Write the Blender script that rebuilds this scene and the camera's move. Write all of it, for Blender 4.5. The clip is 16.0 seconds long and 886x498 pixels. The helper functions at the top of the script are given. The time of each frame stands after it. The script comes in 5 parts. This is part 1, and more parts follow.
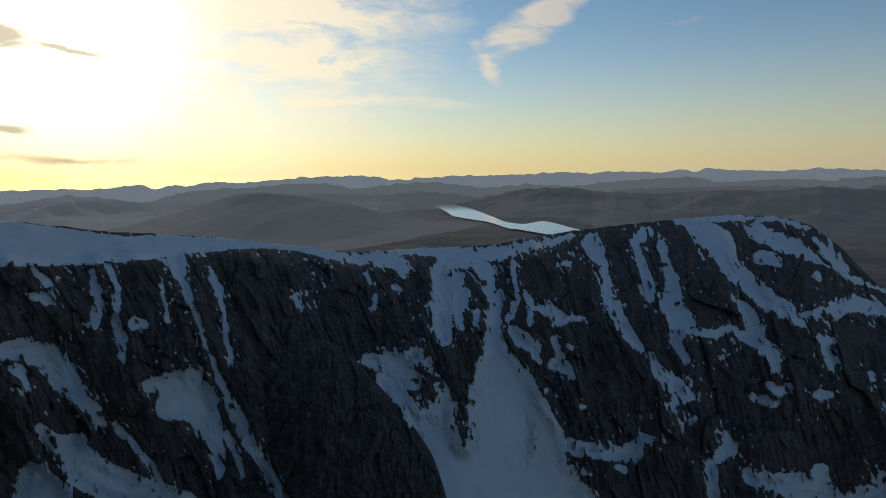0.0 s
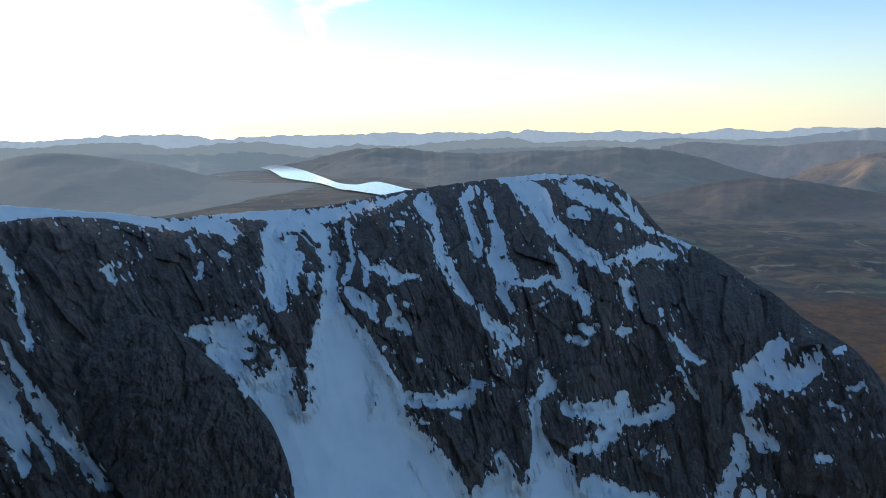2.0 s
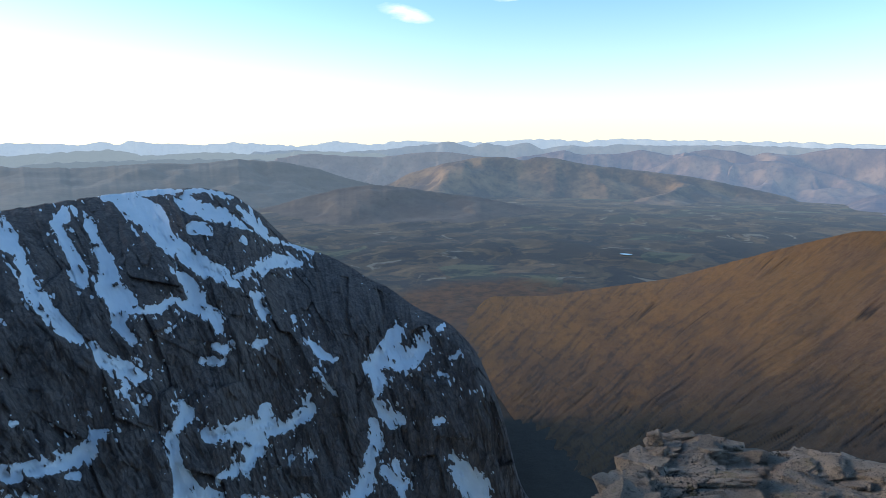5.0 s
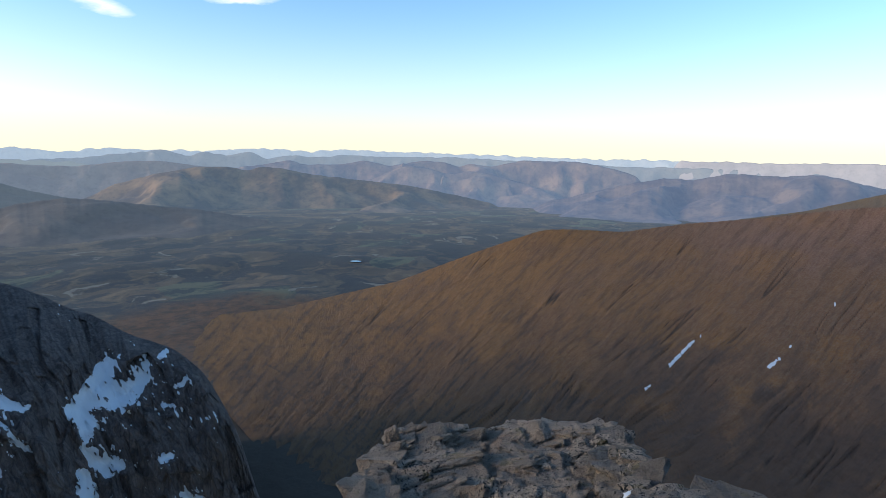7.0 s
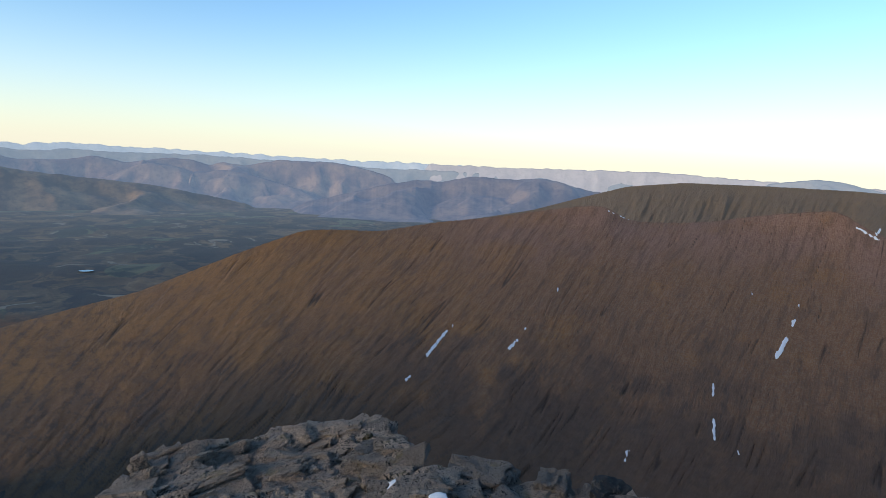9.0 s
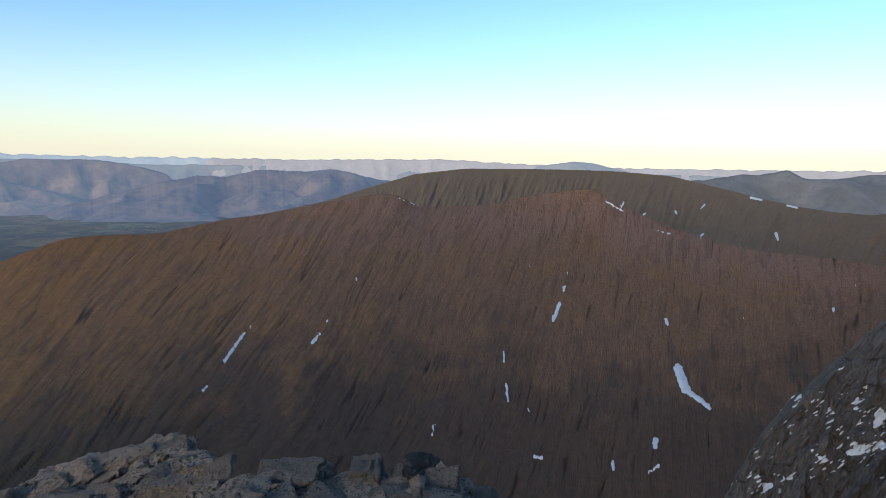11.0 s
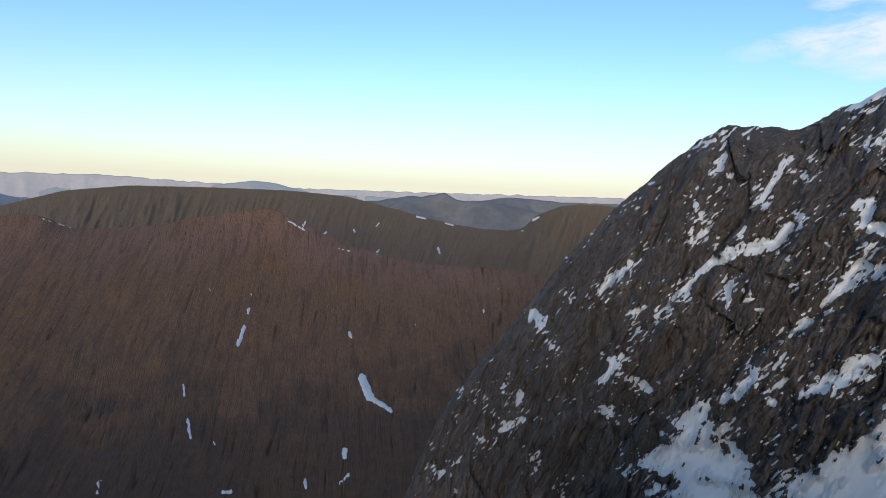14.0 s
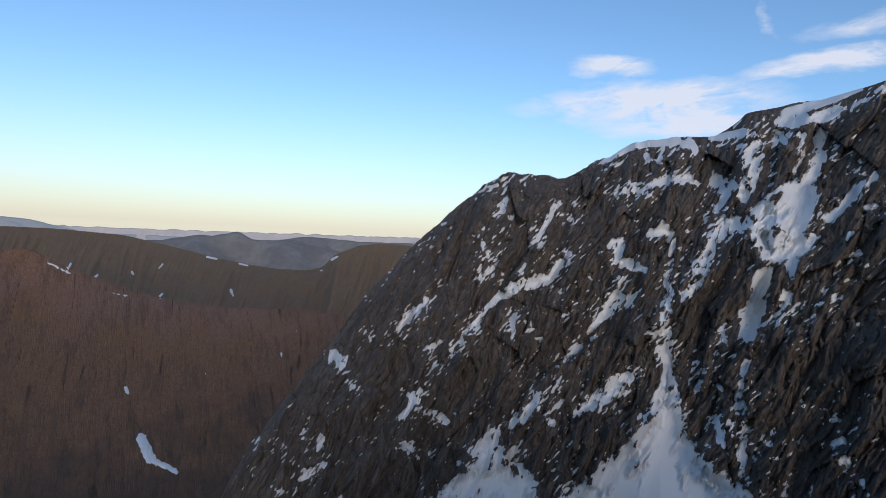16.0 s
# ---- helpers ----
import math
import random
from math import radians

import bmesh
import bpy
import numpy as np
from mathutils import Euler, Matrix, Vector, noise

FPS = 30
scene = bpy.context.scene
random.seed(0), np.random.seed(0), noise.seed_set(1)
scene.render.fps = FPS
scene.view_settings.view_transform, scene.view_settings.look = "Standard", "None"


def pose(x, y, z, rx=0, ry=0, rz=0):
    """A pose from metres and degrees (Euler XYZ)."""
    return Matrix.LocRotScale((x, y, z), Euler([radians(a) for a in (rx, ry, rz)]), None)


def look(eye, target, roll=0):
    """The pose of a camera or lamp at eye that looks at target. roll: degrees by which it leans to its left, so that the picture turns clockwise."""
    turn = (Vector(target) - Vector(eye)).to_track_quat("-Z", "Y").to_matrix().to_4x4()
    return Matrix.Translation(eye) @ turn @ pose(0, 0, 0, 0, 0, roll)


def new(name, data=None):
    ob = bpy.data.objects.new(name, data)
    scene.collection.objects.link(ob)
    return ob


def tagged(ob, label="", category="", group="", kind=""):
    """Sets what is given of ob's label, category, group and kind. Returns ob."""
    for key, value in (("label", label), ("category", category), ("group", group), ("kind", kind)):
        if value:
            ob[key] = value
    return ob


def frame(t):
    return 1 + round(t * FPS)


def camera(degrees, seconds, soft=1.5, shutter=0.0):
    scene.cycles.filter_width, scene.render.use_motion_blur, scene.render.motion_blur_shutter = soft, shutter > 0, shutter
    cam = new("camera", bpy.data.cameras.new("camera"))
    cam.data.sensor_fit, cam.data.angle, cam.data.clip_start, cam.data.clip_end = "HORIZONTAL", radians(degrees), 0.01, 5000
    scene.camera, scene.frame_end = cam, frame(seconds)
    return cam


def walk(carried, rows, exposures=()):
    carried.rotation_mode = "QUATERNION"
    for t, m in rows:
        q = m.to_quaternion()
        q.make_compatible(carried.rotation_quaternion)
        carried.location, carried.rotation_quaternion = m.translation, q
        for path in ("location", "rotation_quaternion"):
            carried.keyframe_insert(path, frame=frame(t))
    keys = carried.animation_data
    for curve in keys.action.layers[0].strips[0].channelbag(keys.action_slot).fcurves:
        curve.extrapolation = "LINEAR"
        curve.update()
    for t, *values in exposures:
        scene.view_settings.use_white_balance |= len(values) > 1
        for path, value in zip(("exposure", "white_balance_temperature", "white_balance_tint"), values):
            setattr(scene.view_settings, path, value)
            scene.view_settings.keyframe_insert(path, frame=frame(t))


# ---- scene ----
cam = camera(71.71, 16.0, soft=0.8)
walk(cam, [
    (0, pose(0, 0, 0, 82.59, 1.21, 0.00)),
    (0.5, pose(0, 0, 0, 81.29, 1.16, -4.01)),
    (1, pose(0, 0, 0, 80.12, 0.90, -8.26)),
    (1.5, pose(0, 0, 0, 79.12, 0.62, -11.54)),
    (2, pose(0, 0, 0, 78.68, 0.64, -15.51)),
    (2.5, pose(0, 0, 0, 78.05, 1.27, -20.29)),
    (3, pose(0, 0, 0, 78.03, 0.80, -26.00)),
    (3.5, pose(0, 0, 0, 78.44, 0.72, -30.01)),
    (4, pose(0, 0, 0, 79.24, -0.07, -34.93)),
    (4.5, pose(0, 0, 0, 79.87, 0.43, -42.37)),
    (4.7, pose(0, 0, 0, 79.72, 0.28, -45.53)),
    (6.8, pose(0, 0, 0, 80.79, -1.02, -71.97)),
    (7, pose(0, 0, 0, 80.78, -1.09, -74.81)),
    (7.5, pose(0, 0, 0, 80.93, -0.65, -80.80)),
    (8, pose(0, 0, 0, 81.00, -1.17, -88.83)),
    (8.2, pose(0, 0, 0, 81.21, -1.77, -90.66)),
    (10.3, pose(0, 0, 0, 81.38, -1.50, -107.73)),
    (10.5, pose(0, 0, 0, 81.47, -1.34, -109.63)),
    (11, pose(0, 0, 0, 81.34, -1.13, -116.30)),
    (11.5, pose(0, 0, 0, 80.96, -1.33, -122.66)),
    (12, pose(0, 0, 0, 80.72, -1.83, -128.82)),
    (12.5, pose(0, 0, 0, 81.02, -2.78, -133.06)),
    (13, pose(0, 0, 0, 82.00, -2.79, -137.56)),
    (13.5, pose(0, 0, 0, 83.51, -2.88, -141.48)),
    (14, pose(0, 0, 0, 84.13, -2.65, -145.30)),
    (14.5, pose(0, 0, 0, 85.10, -2.34, -147.75)),
    (15, pose(0, 0, 0, 86.57, -2.72, -153.86)),
    (15.5, pose(0, 0, 0, 87.34, -2.39, -158.96)),
    (16, pose(0, 0, 0, 88.73, -3.02, -163.95)),
], exposures=[(0.0, -1.3, 6500, 10), (0.5, -1.0, 6400, 10), (1.0, -0.6, 6300, 10), (1.5, -0.25, 6150, 9), (2.5, 0.18, 5900, 9), (3.5, 0.4, 5850, 8), (4.5, 0.4, 5900, 8), (7.0, 0.22, 6000, 9), (11.0, 0.0, 5950, 9), (13.0, -0.08, 5950, 9), (16.0, -0.42, 5900, 14)])

# ---------------------------------------------------------------- light
SUN_BEARING, SUN_HEIGHT = -29.0, 13.0         # degrees clockwise from +y, degrees above the horizon


def bearing(b, r, z=0.0):
    return Vector((r * math.sin(radians(b)), r * math.cos(radians(b)), z))


sun = new("sun", bpy.data.lights.new("sun", "SUN"))
sun.data.energy, sun.data.angle, sun.data.color = 1.6, radians(22.0), (1.0, 0.79, 0.58)
sun.matrix_world = look(bearing(SUN_BEARING, 900, 900 * math.tan(radians(SUN_HEIGHT))), (0, 0, 0))

world = bpy.data.worlds.new("evening_sky")
scene.world = world
world.use_nodes = True


class Graph:
    """Short hand for node trees."""

    def __init__(self, tree):
        self.tree = tree
        tree.nodes.clear()

    def add(self, kind, ins=(), **props):
        n = self.tree.nodes.new(kind)
        for k, v in props.items():
            setattr(n, k, v)
        for k, v in (ins.items() if isinstance(ins, dict) else enumerate(ins)):
            if v is None:
                continue
            if isinstance(v, bpy.types.NodeSocket):
                self.tree.links.new(v, n.inputs[k])
            else:
                n.inputs[k].default_value = v
        return n

    def math(self, op, a, b=None, c=None, clamp=False):
        return self.add("ShaderNodeMath", (a, b, c), operation=op, use_clamp=clamp).outputs[0]

    def mix(self, fac, a, b, blend="MIX"):
        n = self.add("ShaderNodeMix", data_type="RGBA", blend_type=blend)
        for s, v in ((n.inputs[0], fac), (n.inputs[6], a), (n.inputs[7], b)):
            if isinstance(v, bpy.types.NodeSocket):
                self.tree.links.new(v, s)
            else:
                s.default_value = v if not isinstance(v, tuple) or len(v) == 4 else (*v, 1)
        return n.outputs[2]

    def ramp(self, fac, stops):
        n = self.add("ShaderNodeValToRGB", (fac,))
        e = n.color_ramp.elements
        while len(e) < len(stops):
            e.new(0.5)
        for s, (p, c) in zip(e, stops):
            s.position, s.color = p, (*(c if isinstance(c, tuple) else (c, c, c)), 1)
        return n.outputs[0]

    def noise(self, vec, scale, detail=5, rough=0.55, distort=0.0):
        return self.add("ShaderNodeTexNoise", {"Vector": vec, "Scale": scale, "Detail": detail, "Roughness": rough, "Distortion": distort}).outputs["Fac"]

    def span(self, v, a, b, lo=0.0, hi=1.0):
        return self.add("ShaderNodeMapRange", (v, a, b, lo, hi), clamp=True).outputs[0]


g = Graph(world.node_tree)
sky = g.add("ShaderNodeTexSky", sky_type="NISHITA", sun_disc=False, sun_elevation=radians(SUN_HEIGHT), sun_rotation=radians(SUN_BEARING),
            altitude=1200.0, air_density=1.0, dust_density=0.7, ozone_density=1.6).outputs[0]
way = g.add("ShaderNodeTexCoord").outputs["Generated"]
sep = g.add("ShaderNodeSeparateXYZ", (way,))


def heading(b, e):
    return tuple(bearing(b, 1, math.tan(radians(e))).normalized())


def close_to(b, e, inner, outer):
    """1 within inner degrees of a direction, falling to 0 at outer degrees."""
    d = g.add("ShaderNodeVectorMath", (way, heading(b, e)), operation="DOT_PRODUCT").outputs["Value"]
    return g.span(d, math.cos(radians(outer)), math.cos(radians(inner)))


# pale evening haze along the horizon, then cirrus: a thick veil round the sun and a few wisps elsewhere
haze = g.math("POWER", g.span(g.math("ABSOLUTE", sep.outputs[2]), 0.24, 0.0), 2.0)
near_sun = close_to(SUN_BEARING, SUN_HEIGHT, 6, 80)
pale = g.mix(near_sun, (4.5, 3.95, 3.0), (9.0, 7.2, 3.3))
air = g.mix(g.math("MULTIPLY", haze, 0.8), g.mix(1.0, sky, (0.87, 0.99, 1.03), "MULTIPLY"), pale)
drawn = g.add("ShaderNodeMapping", {"Vector": way, "Rotation": (0, radians(10), 0), "Scale": (1.0, 1.0, 3.2)}).outputs[0]
wisp = g.math("ADD", g.math("MULTIPLY", g.noise(drawn, 5.5, 9, 0.62, 1.6), 0.7), g.math("MULTIPLY", g.noise(drawn, 21, 6, 0.6, 0.8), 0.3))
sway = g.add("ShaderNodeVectorMath", (g.add("ShaderNodeTexNoise", {"Vector": drawn, "Scale": 7.0, "Detail": 5.0, "Roughness": 0.6}).outputs["Color"], (0.5, 0.5, 0.5)), operation="SUBTRACT").outputs[0]
swept = g.add("ShaderNodeVectorMath", (sway, (0.06, 0.06, 0.045), way), operation="MULTIPLY_ADD").outputs[0]


def streak_of_cloud(b0, e0, b1, e1, half, weight):
    """A long thin cloud from one direction to another, half so many degrees wide: 0 to weight."""
    p, q = Vector(heading(b0, e0)), Vector(heading(b1, e1))
    mid, along = ((p + q) / 2).normalized(), (q - p)
    length = along.length / 2 + radians(half)
    along.normalize()
    across = mid.cross(along).normalized()
    off = g.add("ShaderNodeVectorMath", (swept, tuple(mid)), operation="SUBTRACT").outputs[0]
    u, v = (g.add("ShaderNodeVectorMath", (off, tuple(w / n)), operation="DOT_PRODUCT").outputs["Value"] for w, n in ((along, length), (across, radians(half))))
    far = g.math("SQRT", g.math("ADD", g.math("MULTIPLY", u, u), g.math("MULTIPLY", v, v)))
    return g.math("MULTIPLY", g.span(far, 1.15, 0.1), weight)


def bank_of_cloud(streaks, lo, hi):
    total = None
    for k in streaks:
        k = streak_of_cloud(*k)
        total = k if total is None else g.math("MAXIMUM", total, k)
    return g.span(g.math("MULTIPLY", total, g.span(wisp, lo, hi, 0.25, 1.25)), 0.08, 0.75)


veil = g.math("MULTIPLY", close_to(-19, 14, 4, 21), g.span(wisp, 0.34, 0.56))
white = bank_of_cloud(((-30, 15, -2, 14, 4.0, 1.5), (-20, 10.0, -6, 9.6, 2.6, 1.4), (-22, 6.5, 4, 5.9, 0.8, 1.0), (13, 14.8, 4.0, 10.2, 1.7, 1.35), (3.2, 10.8, 5.0, 8.0, 1.0, 1.0), (19.4, 11.9, 22.4, 12.1, 0.35, 0.8), (44.6, 11.1, 48.4, 10.5, 0.7, 0.9), (53.6, 12.1, 60, 12.4, 0.5, 0.8),
                       (175.5, 15.6, 181.5, 15.5, 1.0, 1.2), (172, 12.1, 191, 12.6, 2.0, 1.5), (178, 10.8, 194, 10.8, 1.8, 1.3), (189, 14.2, 202, 15.5, 1.0, 1.2), (190.1, 19.4, 191.2, 17.4, 0.6, 0.55), (193, 17.2, 202, 17.6, 1.0, 0.6)), 0.36, 0.60)
grey = bank_of_cloud(((-37, 11.0, -33.2, 10.3, 0.8, 1.1), (-33.5, 10.4, -27, 9.2, 0.35, 0.9), (-37, 3.7, -33.2, 3.6, 0.45, 1.0), (-38, 1.6, -25, 1.3, 0.5, 0.6)), 0.3, 0.5)
cover = g.math("MAXIMUM", g.math("MULTIPLY", veil, 0.85), g.math("MULTIPLY", white, 0.85))
cloud = g.mix(close_to(SUN_BEARING, SUN_HEIGHT, 5, 45), (4.9, 4.85, 4.85), (13.0, 11.2, 7.9))
air = g.mix(cover, air, cloud)
blaze = g.math("POWER", close_to(-30.5, 12.0, 1, 13), 2.0)
air = g.mix(blaze, air, (20.0, 18.5, 14.5))
air = g.mix(g.math("MULTIPLY", grey, 0.7), air, (4.3, 3.3, 2.1))
g.add("ShaderNodeOutputWorld", (g.add("ShaderNodeBackground", (air, 0.22)).outputs[0],))

# ---------------------------------------------------------------- materials


def material(name):
    m = bpy.data.materials.new(name)
    m.use_nodes = True
    return m, Graph(m.node_tree)


def finish(g, colour, rough=0.9, height=None, depth=0.3, strength=0.6, haze_glow=None, haze_strength=0.0, metal=0.0, coat=0.0):
    ins = {"Base Color": colour, "Roughness": rough, "Metallic": metal, "Coat Weight": coat}
    if height is not None:
        ins["Normal"] = g.add("ShaderNodeBump", {"Height": height, "Distance": depth, "Strength": strength}).outputs[0]
    if haze_glow is not None:
        ins["Emission Color"], ins["Emission Strength"] = haze_glow, haze_strength
    b = g.add("ShaderNodeBsdfPrincipled", ins)
    g.add("ShaderNodeOutputMaterial", (b.outputs[0],))


def where(g):
    return g.add("ShaderNodeNewGeometry").outputs["Position"]


def crag_material(name, dark, light, brown, lean, relief):
    """Jointed rock: broken into leaning blocks at two sizes, each of its own shade, with dark cracks between."""
    m, g = material(name)
    p = where(g)
    up = g.add("ShaderNodeMapping", {"Vector": p, "Rotation": (lean, lean, 0), "Scale": (1, 1, 0.2)}).outputs[0]
    coarse, fine, grit = g.noise(up, 0.05, 6, 0.6), g.noise(up, 0.35, 8, 0.7), g.noise(p, 1.6, 6, 0.7)
    bend = g.add("ShaderNodeVectorMath", (g.add("ShaderNodeTexNoise", {"Vector": p, "Scale": 0.25, "Detail": 4.0}).outputs["Color"], (3.0, 3.0, 3.0)), operation="MULTIPLY").outputs[0]
    bent = g.add("ShaderNodeVectorMath", (up, bend), operation="ADD").outputs[0]
    shade, gap = None, None
    for size, weight in ((0.16, 1.0), (0.5, 0.55)):
        cell = g.add("ShaderNodeTexVoronoi", {"Vector": bent, "Scale": size}).outputs["Color"]
        tone = g.add("ShaderNodeSeparateColor", (cell,)).outputs[0]
        far = g.add("ShaderNodeTexVoronoi", {"Vector": bent, "Scale": size}, feature="DISTANCE_TO_EDGE").outputs["Distance"]
        line = g.math("MULTIPLY", g.span(far, 0.10, 0.0), weight)
        tone = g.math("MULTIPLY", tone, weight)
        shade = tone if shade is None else g.math("ADD", shade, tone)
        gap = line if gap is None else g.math("MAXIMUM", gap, line)
    c = g.mix(g.span(g.math("ADD", fine, g.math("MULTIPLY", shade, 0.30)), 0.50, 0.95), (*dark, 1), (*light, 1))
    c = g.mix(g.math("MULTIPLY", g.span(coarse, 0.45, 0.62), 0.6), c, (*brown, 1))
    c = g.mix(g.span(grit, 0.57, 0.68), c, tuple(x * 0.5 for x in dark))
    c = g.mix(g.math("MULTIPLY", gap, 0.5), c, tuple(x * 0.45 for x in dark))
    h = g.math("ADD", g.math("ADD", fine, g.math("MULTIPLY", grit, 0.5)), g.math("SUBTRACT", g.math("MULTIPLY", shade, 0.5), g.math("MULTIPLY", gap, 0.6)))
    finish(g, c, 0.88, h, relief, 0.8)
    return m


ROCK = crag_material("crag_rock", (0.070, 0.053, 0.047), (0.172, 0.132, 0.116), (0.128, 0.094, 0.079), 0.2, 1.2)
FACE_ROCK = crag_material("face_rock", (0.077, 0.064, 0.056), (0.178, 0.146, 0.126), (0.128, 0.103, 0.087), -0.25, 1.7)


def snow_material():
    m, g = material("old_snow")
    p = where(g)
    a, b = g.noise(p, 0.05, 4), g.noise(p, 0.6, 5, 0.6)
    c = g.mix(g.span(a, 0.35, 0.7), (0.69, 0.70, 0.72), (0.61, 0.63, 0.66))
    c = g.mix(g.math("MULTIPLY", g.span(b, 0.62, 0.75), 0.15), c, (0.60, 0.61, 0.63))
    finish(g, c, 0.75, g.math("ADD", a, g.math("MULTIPLY", b, 0.10)), 0.4, 0.2)
    return m


SNOW = snow_material()


def moor_material(name, grass, heath, scree, pale):
    """Slope of dead grass, heather and scree. fall and dip are coordinates across and down the fall line, in degrees."""
    m, g = material(name)
    p = where(g)
    streak, stone, fall, dip, crest = (g.add("ShaderNodeAttribute", attribute_name=k).outputs["Fac"] for k in ("streak", "stone", "fall", "dip", "crest"))

    def lines(across, down, seed, detail=5, rough=0.6):
        v = g.add("ShaderNodeCombineXYZ", (g.math("MULTIPLY", fall, across), g.math("MULTIPLY", dip, down), seed)).outputs[0]
        return g.noise(v, 1.0, detail, rough)
    l1, l2, l3 = lines(3.0, 0.45, 1.0, 7, 0.70), lines(12.0, 1.5, 5.0, 6, 0.66), lines(7.0, 1.8, 9.0, 6, 0.68)
    n1, n2 = g.noise(p, 0.010, 6, 0.6), g.noise(p, 0.10, 8, 0.7)
    n5 = g.noise(p, 0.32, 6, 0.7)
    north = g.add("ShaderNodeSeparateXYZ", (p,)).outputs[1]
    c = g.mix(g.span(g.math("ADD", n1, g.span(north, -420, 420, 0.14, -0.14)), 0.38, 0.58), (*grass, 1), (*heath, 1))
    straw = g.mix(g.span(north, -420, 300), tuple(0.45 * a + 0.4 * b for a, b in zip(pale, (0.26, 0.20, 0.16))), (*pale, 1))
    c = g.mix(g.math("MULTIPLY", g.span(n5, 0.49, 0.58), 0.55), c, straw)
    c = g.mix(g.math("MULTIPLY", g.span(l3, 0.50, 0.62), 0.5), c, straw)
    c = g.mix(g.math("MULTIPLY", g.span(n2, 0.52, 0.68), 0.5), c, tuple(0.62 * x for x in heath))
    c = g.mix(g.math("MULTIPLY", crest, g.span(g.math("ADD", n1, g.math("MULTIPLY", l1, 0.5)), 0.60, 0.80, 0.35, 0.9)), c, g.mix(g.span(n5, 0.4, 0.6), (0.182, 0.098, 0.068), (0.255, 0.148, 0.104)))
    c = g.mix(stone, c, g.mix(g.span(n2, 0.4, 0.6), tuple(0.75 * x for x in scree), scree))
    c = g.mix(g.math("MULTIPLY", g.span(l1, 0.53, 0.66), 0.28), c, tuple(0.5 * x for x in heath))
    c = g.mix(g.math("MULTIPLY", g.span(l2, 0.55, 0.66), 0.42), c, tuple(0.45 * x for x in scree))
    c = g.mix(g.math("MULTIPLY", g.span(streak, 0.5, 0.85), 0.85), c, tuple(0.32 * x for x in scree))
    finish(g, c, 0.95, g.math("ADD", g.math("ADD", n2, g.math("MULTIPLY", n5, 0.35)), g.math("ADD", l2, l1)), 3.5, 0.8)
    return m


MOOR = moor_material("moor_slope", (0.240, 0.111, 0.034), (0.188, 0.092, 0.042), (0.106, 0.064, 0.041), (0.292, 0.152, 0.054))
PLATEAU = moor_material("plateau_slope", (0.250, 0.162, 0.082), (0.215, 0.134, 0.072), (0.130, 0.098, 0.070), (0.26, 0.190, 0.106))


# emission on the slopes stands in for the haze in front of each range
def hill_material(name, a, b, haze_glow, strength):
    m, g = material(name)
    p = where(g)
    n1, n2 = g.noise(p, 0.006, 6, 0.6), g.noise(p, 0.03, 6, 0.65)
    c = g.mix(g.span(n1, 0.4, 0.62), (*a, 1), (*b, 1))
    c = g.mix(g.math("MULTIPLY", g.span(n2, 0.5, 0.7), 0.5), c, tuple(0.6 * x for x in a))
    finish(g, c, 0.95, n2, 3.5, 0.4, (*haze_glow, 1) if strength else None, strength)
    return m


